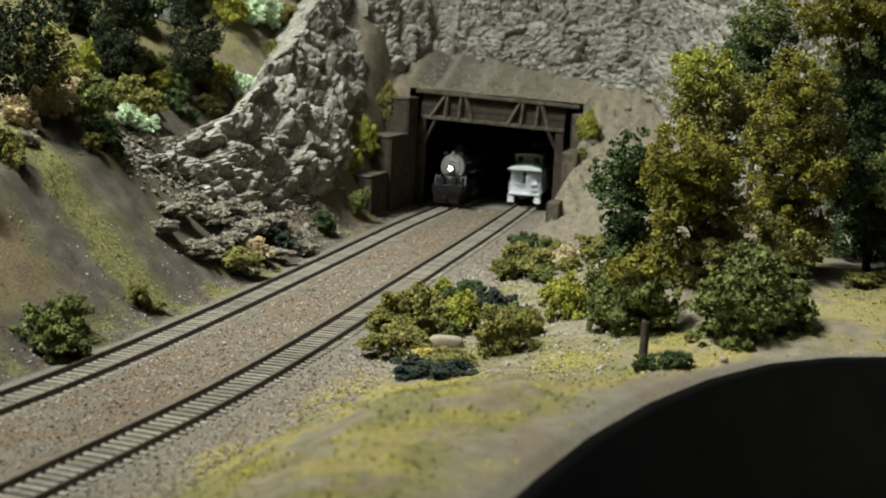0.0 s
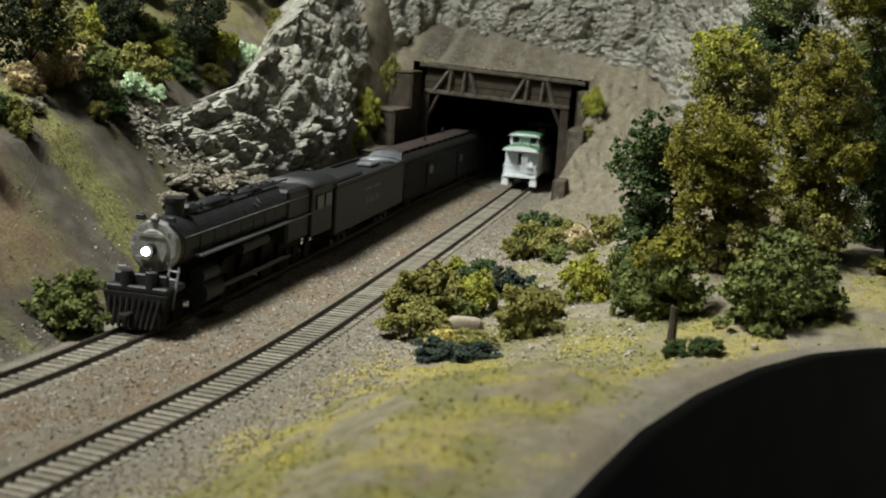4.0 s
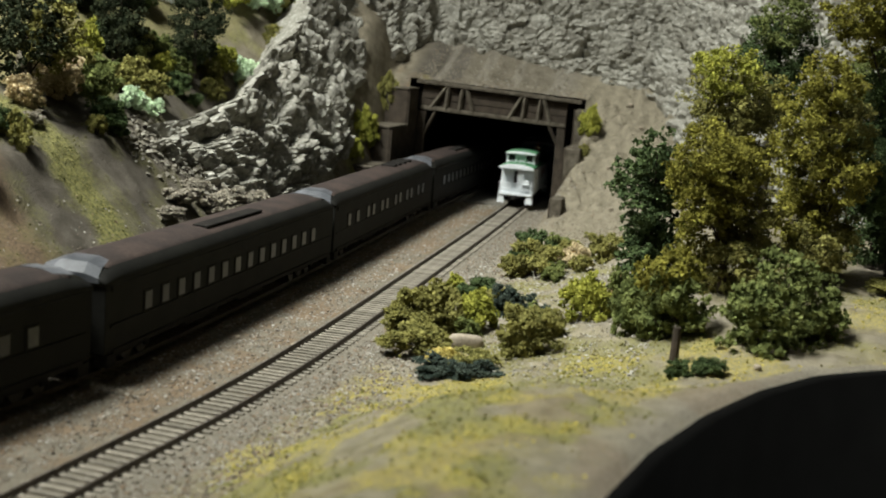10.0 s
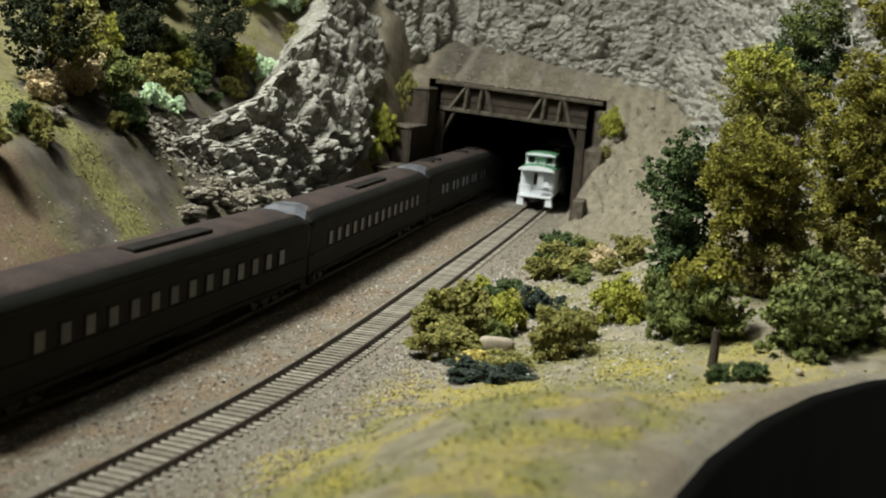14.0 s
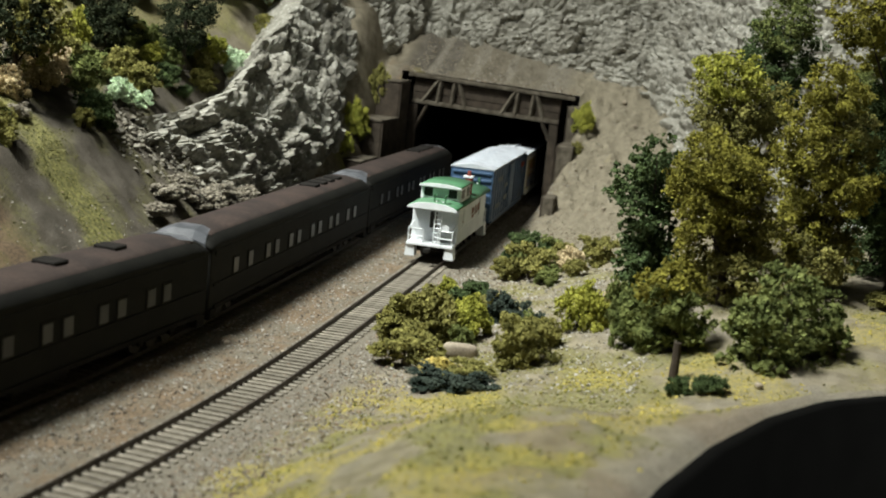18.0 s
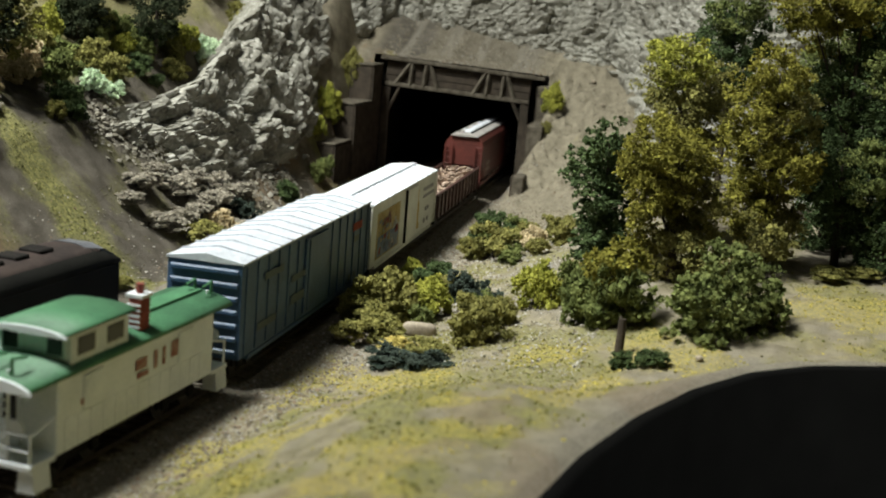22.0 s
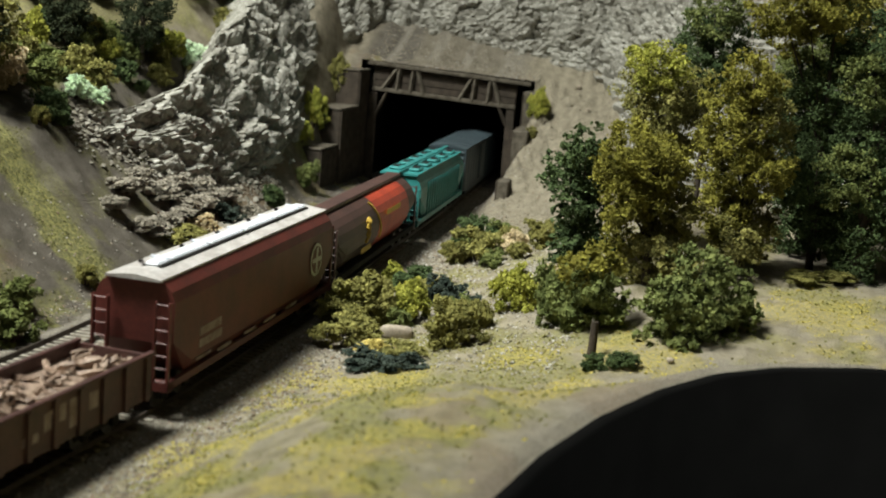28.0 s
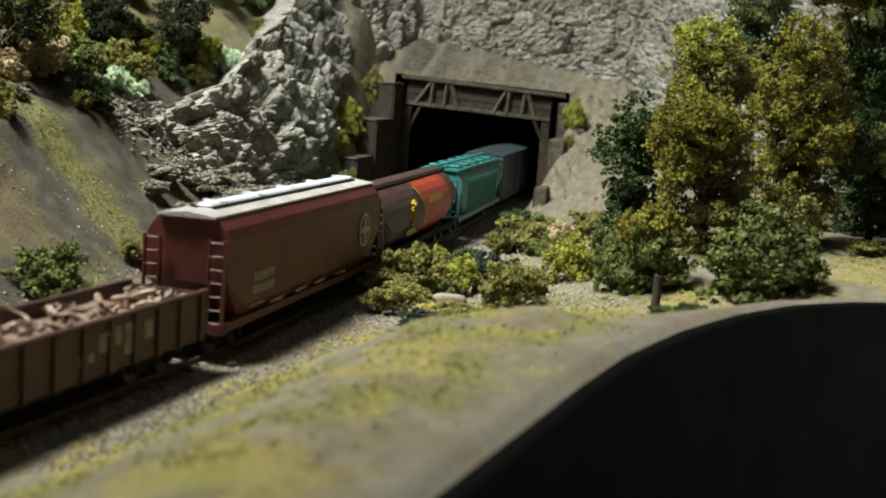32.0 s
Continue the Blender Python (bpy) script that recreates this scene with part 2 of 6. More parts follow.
# ---- ground sheet ----
def cover(x, y, z):
    """Ground cover at a spot: grass, yellow turf, grey ballast and rusty dirt shares."""
    dl, dr = track_x(y, L_COEF) - x, x - track_x(y, R_COEF)
    n1, n2 = fbm(x, y, 45, 3, 11), fbm(x, y, 22, 3, 23)
    grass = yellow = grey = rust = 0.0
    if -20 < dl < 18 or -18 < dr < 16:
        grey = 0.8 if min(abs(dl), abs(dr)) > 12 else 0.1
    if dl < -14 and dr < -12 and y < -8:
        rust = smooth(-0.35, 0.3, n2) * 0.8
        grey = 0.35 * (1 - rust)
    if 16 <= dr < 45:
        grey = 0.75 * (1 - smooth(22, 45, dr + 9 * n2))
    if dl > 18:
        strip = abs(y + 400 + 8 * n2)
        grass = 0.3 * smooth(-0.05, 0.3, n2) * (1 - smooth(-260, -200, y)) + 0.9 * (1 - smooth(8, 18, strip)) * smooth(24, 34, dl) + 0.8 * smooth(0.05, 0.4, n1) * smooth(100, 120, dl) + 0.7 * smooth(0.1, 0.3, n2) * (1 - smooth(22, 40, dl))
        rust = (1 - smooth(-460, -438, y + 8 * n2)) * 0.9 * smooth(40, 60, dl)
        if y > -230 and dl < 50:
            rust = max(rust, 0.7 * smooth(0.0, 0.4, n2))
    if dr >= 30:
        m = smooth(26, 60, dr) * (1 - smooth(-240, -130, y))
        grass = max(smooth(-0.2, 0.35, n1) * 0.7 * m, (0.22 + 0.75 * smooth(-0.3, 0.3, n1 + 0.5 * n2)) * (1 - smooth(-520, -455, y)) * smooth(40, 80, dr))
        spots = ((28, -456, 26), (40, -402, 18), (173, -553, 16), (182, -470, 30), (150, -440, 26), (60, -440, 26), (160, -395, 30), (225, -320, 40), (110, -400, 24), (132, -588, 22), (84, -628, 26), (160, -620, 20), (112, -520, 18))
        near = max(math.exp(-(((x - a) / r) ** 2 + ((y - c) / r) ** 2)) for a, c, r in spots)
        yellow = (0.6 if y > -480 else 0.42) * smooth(0.35, 0.9, near + 0.4 * n2 + 0.35 * fbm(x, y, 9, 2, 5)) * smooth(26, 40, dr)
        if y < -440:  # broad turf patches on the front mound
            f = 1 - smooth(-500, -450, y)
            green, straw = smooth(-0.02, 0.2, fbm(x, y, 42, 3, 41)), smooth(0.08, 0.26, fbm(x, y, 36, 3, 57))
            grass = grass * (1 - f) + f * (0.15 + 0.75 * green)
            yellow = max(yellow * (1 - 0.5 * f), 0.55 * f * straw)
            rust = 0.4 * f * smooth(0.1, 0.3, fbm(x, y, 40, 2, 63))
        rim = smooth(4, 26, edge_x(y) - x + 6 * n2)
        grass, yellow = grass * rim, yellow * rim
        tal = smooth(-150, -80, y)
        chalk = max(math.exp(-(((x - a) / r) ** 2 + ((y - c) / r) ** 2)) for a, c, r in ((192, -346, 13), (60, -300, 12), (196, -395, 16), (52, -262, 16), (120, -380, 12)))
        grey = max(grey, smooth(0.3, 0.8, chalk + 0.3 * n2), 0.85 * (1 - smooth(3, 24, edge_x(y) - x)), 0.5 * smooth(0.1, 0.4, -n1) * m, 0.25 * tal)
    if dl > 30 and y > -215:
        ochre = max(math.exp(-(((x - a) / r) ** 2 + ((y - c) / r) ** 2)) for a, c, r in ((-180, -174, 15), (-182, -150, 14)))
        rust, grass = max(rust, smooth(0.3, 0.8, ochre)), max(grass, smooth(0.4, 0.9, math.exp(-(((x + 180) / 14) ** 2 + ((y + 112) / 14) ** 2))))
    if y > -22:
        grass = yellow = rust = 0.0
    return (min(grass, 1), min(yellow, 1), min(grey, 1), min(rust, 1))


def soil(x, y):
    """0: brown hill earth, 1: pale beige soil of the bank and talus."""
    dl, dr = track_x(y, L_COEF) - x, x - track_x(y, R_COEF)
    return max(smooth(16, 40, dr), 0.75 * smooth(-230, -140, y) * smooth(30, 50, dl), 0.35 if dl < 0 else 0.0)


def ground_material():
    m = mat("scenic_ground", (0.135, 0.12, 0.099), (0.088, 0.078, 0.063), 90, 1300, 0.97, bump=0.9)
    nt = m.node_tree
    n, l = nt.nodes, nt.links
    bs = n["Principled BSDF"]
    last = bs.inputs["Base Color"].links[0].from_socket
    at = n.new("ShaderNodeAttribute")
    at.attribute_name = "ground_cover"
    sp = n.new("ShaderNodeSeparateColor")
    l.new(at.outputs["Color"], sp.inputs[0])
    co = n.new("ShaderNodeTexCoord")
    so, pale, pm = n.new("ShaderNodeAttribute"), n.new("ShaderNodeTexNoise"), n.new("ShaderNodeMix")
    so.attribute_name = "soil"
    pale.inputs["Scale"].default_value, pale.inputs["Detail"].default_value = 130, 6
    l.new(co.outputs["Object"], pale.inputs["Vector"])
    ramp = n.new("ShaderNodeValToRGB")
    ramp.color_ramp.elements[0].position, ramp.color_ramp.elements[0].color = 0.3, (0.19, 0.165, 0.115, 1)
    ramp.color_ramp.elements[1].position, ramp.color_ramp.elements[1].color = 0.7, (0.34, 0.3, 0.22, 1)
    l.new(pale.outputs[0], ramp.inputs[0])
    pm.data_type = "RGBA"
    l.new(so.outputs["Fac"], pm.inputs[0])
    l.new(last, pm.inputs[6])
    l.new(ramp.outputs[0], pm.inputs[7])
    last = pm.outputs[2]
    for k, (out, ca, cb, sc) in enumerate(((sp.outputs[2], (0.31, 0.285, 0.235), (0.19, 0.172, 0.14), 900), (at.outputs["Alpha"], (0.255, 0.18, 0.115), (0.17, 0.122, 0.08), 700),
                                           (sp.outputs[0], (0.27, 0.26, 0.095), (0.17, 0.168, 0.062), 400), (sp.outputs[1], (0.5, 0.41, 0.09), (0.3, 0.27, 0.07), 500))):
        nz, mx, mm, mr, ml = n.new("ShaderNodeTexNoise"), n.new("ShaderNodeMix"), n.new("ShaderNodeMix"), n.new("ShaderNodeMapRange"), n.new("ShaderNodeMath")
        nz.inputs["Scale"].default_value, nz.inputs["Detail"].default_value = sc, 5
        l.new(co.outputs["Object"], nz.inputs["Vector"])
        mx.data_type = mm.data_type = "RGBA"
        mx.inputs[6].default_value, mx.inputs[7].default_value = (*ca, 1), (*cb, 1)
        mr.inputs[1].default_value, mr.inputs[2].default_value = 0.35, 0.62
        l.new(nz.outputs[0], mr.inputs[0])
        l.new(mr.outputs[0], mx.inputs[0])
        ml.operation = "MULTIPLY_ADD"
        ml.inputs[1].default_value = 0.9
        ml.use_clamp = True
        sub = n.new("ShaderNodeMath")
        sub.operation = "SUBTRACT"
        sub.inputs[0].default_value = 0.42
        l.new(nz.outputs[0], sub.inputs[1])
        sc2 = n.new("ShaderNodeMath")
        sc2.operation = "MULTIPLY"
        l.new(sub.outputs[0], sc2.inputs[0])
        l.new(out, sc2.inputs[1])
        l.new(out, ml.inputs[0])
        l.new(sc2.outputs[0], ml.inputs[2])
        l.new(ml.outputs[0], mm.inputs[0])
        l.new(last, mm.inputs[6])
        l.new(mx.outputs[2], mm.inputs[7])
        last = mm.outputs[2]
    l.new(last, bs.inputs["Base Color"])
    n["Bump"].inputs["Distance"].default_value = 0.0014
    return m


def lines(*spans):
    out = []
    for a, b, step in spans:
        out += list(np.arange(a, b, step))
    return out + [spans[-1][1]]


def build_ground():
    xs = lines((-1500, -420, 60), (-420, -240, 6), (-240, 200, 2.6), (200, 330, 5), (330, 1100, 55))
    ys = lines((-5000, -900, 100), (-900, -680, 8), (-680, 60, 2.6), (60, 200, 10), (200, 1800, 140))
    nx, ny = len(xs), len(ys)
    V = np.zeros((ny, nx, 3))
    out = np.zeros((ny, nx), bool)
    for j, y in enumerate(ys):
        ex = edge_x(y)
        for i, x in enumerate(xs):
            V[j, i] = x, y, height(x, y)
            out[j, i] = x > ex
    # pull the first ring outside the edge onto the edge curve
    E = np.array([(edge_x(y), y) for y in np.arange(-5000, -379.5, 1.5)])
    snap = np.zeros_like(out)
    inn = ~out
    near = np.zeros_like(out)
    for dj in (-1, 0, 1):
        for di in (-1, 0, 1):
            near |= np.roll(np.roll(inn, dj, 0), di, 1)
    near &= out
    for j, i in zip(*np.where(near)):
        p = E[((E - V[j, i, :2]) ** 2).sum(1).argmin()]
        V[j, i] = p[0], p[1], height(p[0] - 0.3, p[1])
        snap[j, i] = True
    bad = out & ~snap
    faces = []
    for j in range(ny - 1):
        for i in range(nx - 1):
            if bad[j, i] or bad[j, i + 1] or bad[j + 1, i] or bad[j + 1, i + 1]:
                continue
            if xs[i] > -177 and xs[i + 1] < -41:
                side = [yy > portal_line(xx) - 1 for xx in (xs[i], xs[i + 1]) for yy in (ys[j], ys[j + 1])]
                if any(side) and not all(side):
                    continue
            k = j * nx + i
            faces.append((k, k + 1, k + nx + 1, k + nx))
    ob = sheet("ground", [site(*v) for v in V.reshape(-1, 3)], faces, ground_material())
    me = ob.data
    at = me.color_attributes.new("ground_cover", "FLOAT_COLOR", "POINT")
    data = np.zeros((ny, nx, 4))
    for j, y in enumerate(ys):
        for i, x in enumerate(xs):
            if -260 < x < 260 and -760 < y < 60:
                data[j, i] = cover(V[j, i, 0], V[j, i, 1], V[j, i, 2])
            else:
                data[j, i] = (0.5, 0.1, 0.1, 0.1)
    tone = me.attributes.new("soil", "FLOAT", "POINT")
    tone.data.foreach_set("value", np.array([soil(x, y) for y in ys for x in xs], np.float32))
    at = me.color_attributes["ground_cover"]
    at.data.foreach_set("color", data.ravel().astype(np.float32))
    return tagged(ob, "scenic model ground of brown earth, green turf and yellow tufts", "ground", kind="structure")


build_ground()


def build_fascia():
    plan = [(edge_x(y), y) for y in list(np.arange(-5000, -720, 200)) + list(np.arange(-720, -380, 4))] + [(1100, -380)]
    pts = [site(x, y, height(x - 0.3, y) if x < 400 else 48) for x, y in plan]
    V, Fc = [], []
    for k, (x, y, z) in enumerate(pts):
        a, b = pts[max(k - 1, 0)], pts[min(k + 1, len(pts) - 1)]
        t = Vector((b[0] - a[0], b[1] - a[1])).normalized()
        n = Vector((t.y, -t.x))
        V += [(x, y, -900), (x, y, z + 0.6), (x + n.x * 5, y + n.y * 5, z + 0.1), (x + n.x * 5, y + n.y * 5, -900)]
    for k in range(len(pts) - 1):
        for e in range(4):
            Fc.append((4 * k + e, 4 * k + (e + 1) % 4, 4 * k + 4 + (e + 1) % 4, 4 * k + 4 + e))
    return tagged(sheet("fascia", V, Fc, M_BLACK), "black painted curved fascia board along the layout edge", "fascia", kind="structure")


build_fascia()


def build_room():
    b = box(B(), -3000, 3000, -4600, 3600, -1110, -1100)
    tagged(part("floor", b, M_FLOOR), "dark carpeted room floor", "floor", kind="structure")
    b = box(B(), -3000, 3000, -4600, 3600, 1400, 1420)
    tagged(part("ceiling", b, M_WALL), "plain dim room ceiling", "ceiling", kind="structure")
    for nm, a in (("wall_north", (-3000, 3000, 3600, 3700)), ("wall_south", (-3000, 3000, -4700, -4600)), ("wall_west", (-3100, -3000, -4700, 3700)), ("wall_east", (3000, 3100, -4700, 3700))):
        tagged(part(nm, box(B(), *a, -1110, 1420), M_WALL), "plain dark painted room wall", "wall", kind="structure")


build_room()

# ---- rock cuts: a craggy plaster sheet swept round the portal ----
CLIFF = [(-206, -318, 62, 78), (-193, -280, 50, 82), (-182, -235, 43, 94), (-181, -180, 43, 120), (-190, -120, 66, 148), (-204, -84, 98, 176), (-212, -34, 120, 205), (-178, 16, 108, 208),
         (-110, 22, 108, 210), (-50, 34, 108, 210), (-2, 36, 104, 212), (24, 10, 86, 212), (52, -32, 58, 205), (88, -74, 38, 205), (190, -98, 34, 205), (290, -110, 34, 205), (420, -115, 34, 200)]


def crag(p):
    """Broken plates: every cell is a tilted facet of its own; bedded flat over the tunnel."""
    c = 0.0
    bed = 1.7 if p.x > -190 else 0.9
    for s, a in ((62, 8.0), (25, 6.4), (11.5, 3.9), (5.5, 1.1)):
        q = Vector(((p.x + 0.4 * p.z) / s, (p.y - 0.3 * p.z) / s, (p.z * bed - 0.25 * p.x) / s))
        d, pts = noise.voronoi(q)
        h = noise.cell_vector(pts[0] * 13.7)
        c += a * (0.55 * h.x + 0.8 * (q - pts[0]).dot(h) - 0.3 * max(0.0, 0.12 - (d[1] - d[0])) / 0.12)
    return c + 0.35 * noise.noise(p / 3.0)


def build_cliff(name, lo, hi, label):
    P = np.array([(*site(x, y)[:2], site(x, y, a)[2], site(x, y, b)[2]) for x, y, a, b in CLIFF[lo:hi + 1]])
    seg = np.concatenate([[0], np.cumsum(np.hypot(np.diff(P[:, 0]), np.diff(P[:, 1])))])
    nu, nv = int(seg[-1] / 2.1), 92
    V, Fc = [], []
    for i in range(nu + 1):
        u = seg[-1] * i / nu
        x, y, z0, z1 = (float(np.interp(u, seg, P[:, k])) for k in range(4))
        e = 12
        xa, ya = np.interp(u - e, seg, P[:, 0]), np.interp(u - e, seg, P[:, 1])
        xb, yb = np.interp(u + e, seg, P[:, 0]), np.interp(u + e, seg, P[:, 1])
        t = Vector((xb - xa, yb - ya, 0)).normalized()
        nrm = Vector((t.y, -t.x, 0))
        back = 0.42 if y < -40 and x < 0 else 0.22
        for j in range(nv + 1):
            v = j / nv
            z = z0 - 46 + (z1 - z0 + 46) * v
            p = Vector((x, y, z - (48 * (v - 0.9) / 0.1 if v > 0.9 else 0))) - nrm * (back * max(z - z0, -12) + (26 * (v - 0.9) / 0.1 if v > 0.9 else 0))
            V.append(p + (nrm + Vector((0, 0, 0.25))) * crag(p) * (1 if v < 0.9 else 0.6))
    for i in range(nu):
        for j in range(nv):
            k = i * (nv + 1) + j
            Fc.append((k, k + nv + 1, k + nv + 2, k + 1))
    return tagged(sheet(name, V, Fc, M_ROCK, smooth=False), label, "rock face", kind="structure")


build_cliff("rock_face", 0, 16, "jagged weathered grey plaster rock cut around the tunnel portal")

# ---- portal ----
PM = pose(-117 * MM, -10 * MM, 0, 0, 0, 18.0)
LINING = pose(-117 * MM, -10 * MM, 0, 0, 0, 10.4)
WING_LEFT = pose(-185 * MM, -67 * MM, 0, 0, 0, 7.9)
WING_RIGHT = pose(-44 * MM, 1 * MM, 0, 0, 0, 10.0)


def build_portal():
    t = thing("tunnel_portal", "dark weathered timber double-track tunnel portal with trussed lintel", "tunnel portal", PM)
    sag = Matrix.Translation((0, 0, 0.105)) @ Matrix.Rotation(math.radians(3.0), 4, "Y") @ Matrix.Translation((0, 0, -0.105))

    def beam(name, bm, m, label=""):
        o = part(name, bm, m, t, label)
        o.matrix_local = sag
        return o

    lintel = beam("lintel", box(B(), -72, 66, 0, 6, 81, 101, 0.8), M_TIMBER)
    for k in range(3):
        part("plank", box(B(), -71.5, 65.5, -1.0, -0.02, 81.6 + k * 6.4, 87.4 + k * 6.4, 0.3), M_TIMBER, lintel)
    beam("cap_beam", box(B(), -78, 78, -6, 8, 101.1, 105, 0.8), M_TIMBER_OLD, "grey weathered cap timber")
    beam("lower_chord", box(B(), -72, 66, -5, -1.1, 77.5, 81.5, 0.6), M_TIMBER_OLD)
    for x0, x1 in ((-62, -49), (-48, -47.6), (-35, -34.6), (-22, -31), (12, 22), (24.5, 24.9), (39, 39.4), (51, 42)):
        beam("truss_brace", rod(B(), (x0, -4, 80), (x1, -4, 102), 1.9, seg=4), M_TIMBER_OLD)
    for s, x in ((-1, -71.5), (1, 60.5)):
        part("post", box(B(), x - 4, x + 4, -4, 4, -6, 78.5 - s * 1.5, 0.6), M_TIMBER, t)
        part("corner_brace", rod(B(), (x - s * 3, -3, 58), (x - s * 13, -3, 79 - s * 1.5), 1.7, seg=4), M_TIMBER, t)
    # stepped wing walls along the tracks
    for nm, m, walls in (("left", WING_LEFT, ((-22, 0, 0.2, 34, 99), (-22.5, 0.5, -51.5, 0, 66), (-24, -1, -98, -51.7, 34))), ("right", WING_RIGHT, ((0, 12, -10, 12, 93), (-1, 13, -62, -10.2, 61), (-2, 8, -127, -104, 23)))):
        w = thing("wing_wall", "stepped dark timber wing wall beside the tunnel portal" if nm == "left" else "stepped weathered timber wing wall at the foot of the scree", "retaining wall", m)
        for x0, x1, y0, y1, h in walls:
            step = part("wall_step", box(B(), x0, x1, y0, y1, -8, h, 1.0), M_TIMBER if nm == "left" else M_TIMBER_OLD, w)
            if nm == "left":
                part("coping", box(B(), x0 - 0.8, x1 + 0.8, y0 - 0.8, y1 + 0.6, h + 0.02, h + 2.2, 0.6), M_TIMBER_OLD, step)
            face = x1 if nm == "left" else x0
            for k in range(int((y1 - y0) // 6.2)):
                y = y0 + 0.3 + k * 6.2
                part("board", box(B(), face + (0.02 if nm == "left" else -1.2), face + (1.2 if nm == "left" else -0.02), y, y + 5.8, -8, h - 0.4, 0.25), M_TIMBER, step)
    # lining walls, roof and end in one plain near-black
    l = thing("tunnel_lining", "near-black tunnel lining behind the portal", "tunnel", LINING, kind="structure")
    part("lining_wall", box(B(), -82, -76, 2, 3200, -12, 104), M_LINING, l)
    part("lining_wall", box(B(), 63, 69, 20, 3200, -12, 104), M_LINING, l)
    part("lining_roof", box(B(), -75.9, 62.9, 18, 3200, 98, 104), M_LINING, l)
    part("lining_end", box(B(), -75.9, 62.9, 3200, 3206, -12, 98), M_LINING, l)
    part("lining_floor", box(B(), -75.9, 62.9, 16, 3200, -12, -5), M_BALLAST, l)


build_portal()


# ---- rails and ties ----
def build_track(tr, label, near):
    t = thing("railway_track", label, "railway track", kind="structure")
    s0, s1 = -3150, 4400
    for off in (-8.25, 8.25):
        V, Fc = [], []
        prof = ((-0.38, -2.0), (-0.38, 0), (0.38, 0), (0.38, -2.0))
        ss = np.concatenate([np.arange(s0, -60, 60), np.arange(-60, 900, 10), np.arange(900, s1, 60)])
        for s in ss:
            x, y = tr.at(s)
            xa, ya = tr.at(s + 1)
            d = Vector((xa - x, ya - y)).normalized()
            for px, pz in prof:
                V.append((x - d.y * (off + px) , y + d.x * (off + px), pz))
        for k in range(len(ss) - 1):
            for e in range(4):
                Fc.append((4 * k + e, 4 * k + (e + 1) % 4, 4 * k + 4 + (e + 1) % 4, 4 * k + 4 + e))
        sheet("rail", V, Fc, M_RAIL, t, smooth=False)
    tie = B()
    box(tie, -12.4, 12.4, -1.1, 1.1, -4.6, -2.05, 0.15)
    me = bpy.data.meshes.new("tie")
    bmesh.ops.scale(tie, vec=(MM, MM, MM), verts=tie.verts)
    tie.to_mesh(me)
    tie.free()
    me.materials.append(M_TIE)
    rnd = random.Random(5)
    V, Fc = [], []
    for k in range(int((s1 - s0) / 5.1)):
        s = s0 + k * 5.1
        x, y = tr.at(s)
        xa, ya = tr.at(s - 4)
        a = math.atan2(ya - y, xa - x) - math.pi / 2 + rnd.uniform(-0.03, 0.03)
        if near[0] < s < near[1]:
            o = new("tie", me)
            o.parent = t
            o.matrix_world = Matrix.Translation((x * MM, y * MM, rnd.uniform(-0.0002, 0.0001))) @ Matrix.Rotation(a, 4, "Z")
        else:
            c, sn, b = math.cos(a), math.sin(a), len(V)
            for px, py, pz in ((-14.5, -1.2, -4.6), (14.5, -1.2, -4.6), (14.5, 1.2, -4.6), (-14.5, 1.2, -4.6), (-14.5, -1.2, -2.4), (14.5, -1.2, -2.4), (14.5, 1.2, -2.4), (-14.5, 1.2, -2.4)):
                V.append((x + c * px - sn * py, y + sn * px + c * py, pz))
            Fc += [(b + 4, b + 5, b + 6, b + 7), (b, b + 1, b + 5, b + 4), (b + 2, b + 3, b + 7, b + 6), (b + 1, b + 2, b + 6, b + 5), (b + 3, b, b + 4, b + 7)]
    tagged(sheet("tie_run", V, Fc, M_TIE, t, smooth=False), kind="stuff")


build_track(TR, "freight track with dark rails on grey wooden ties", (-60, 900))
build_track(TL, "main track with dark rails on ballasted ties", (-60, 860))

# ---- rolling stock materials ----
M_LOCO = mat("loco_black", (0.01, 0.011, 0.013), (0.006, 0.0065, 0.008), 90, 700, 0.6, bump=0.1)
M_SMOKEBOX = mat("silver_smokebox", (0.4, 0.4, 0.385), (0.26, 0.26, 0.25), 200, 900, 0.45, 0.35)
M_COACH = mat("dark_olive_coach", (0.012, 0.012, 0.01), (0.008, 0.008, 0.007), 60, 700, 0.72, bump=0.1)
M_COACH_ROOF = mat("sooty_coach_roof", (0.06, 0.044, 0.038), (0.035, 0.028, 0.026), 40, 500, 0.75, bump=0.1)
M_COACH_END = mat("grey_coach_end", (0.15, 0.155, 0.17), (0.075, 0.08, 0.09), 70, 600, 0.38, bump=0.1)
M_UNDER = mat("grimy_underframe", (0.02, 0.018, 0.016), (0.012, 0.011, 0.01), 100, 800, 0.85)
M_WHEEL = mat("steel_wheel", (0.07, 0.065, 0.06), (0.04, 0.037, 0.034), 200, 900, 0.5, 0.5)
M_PANE = mat("dim_window_pane", (0.042, 0.04, 0.034), (0.018, 0.018, 0.016), 60, 300, 0.3, bump=0, vary=0.75)
M_WHITE = mat("cream_white_paint", (0.8, 0.84, 0.87), (0.7, 0.74, 0.77), 60, 700, 0.55, bump=0.1)
M_GREEN = mat("green_roof_paint", (0.07, 0.21, 0.1), (0.05, 0.15, 0.075), 60, 700, 0.6, bump=0.1)
M_BLUE = mat("blue_boxcar_paint", (0.05, 0.105, 0.2), (0.036, 0.075, 0.145), 50, 700, 0.5, bump=0.1)
M_SILVER = mat("galvanised_roof", (0.8, 0.84, 0.9), (0.7, 0.74, 0.8), 80, 700, 0.5, bump=0.1)
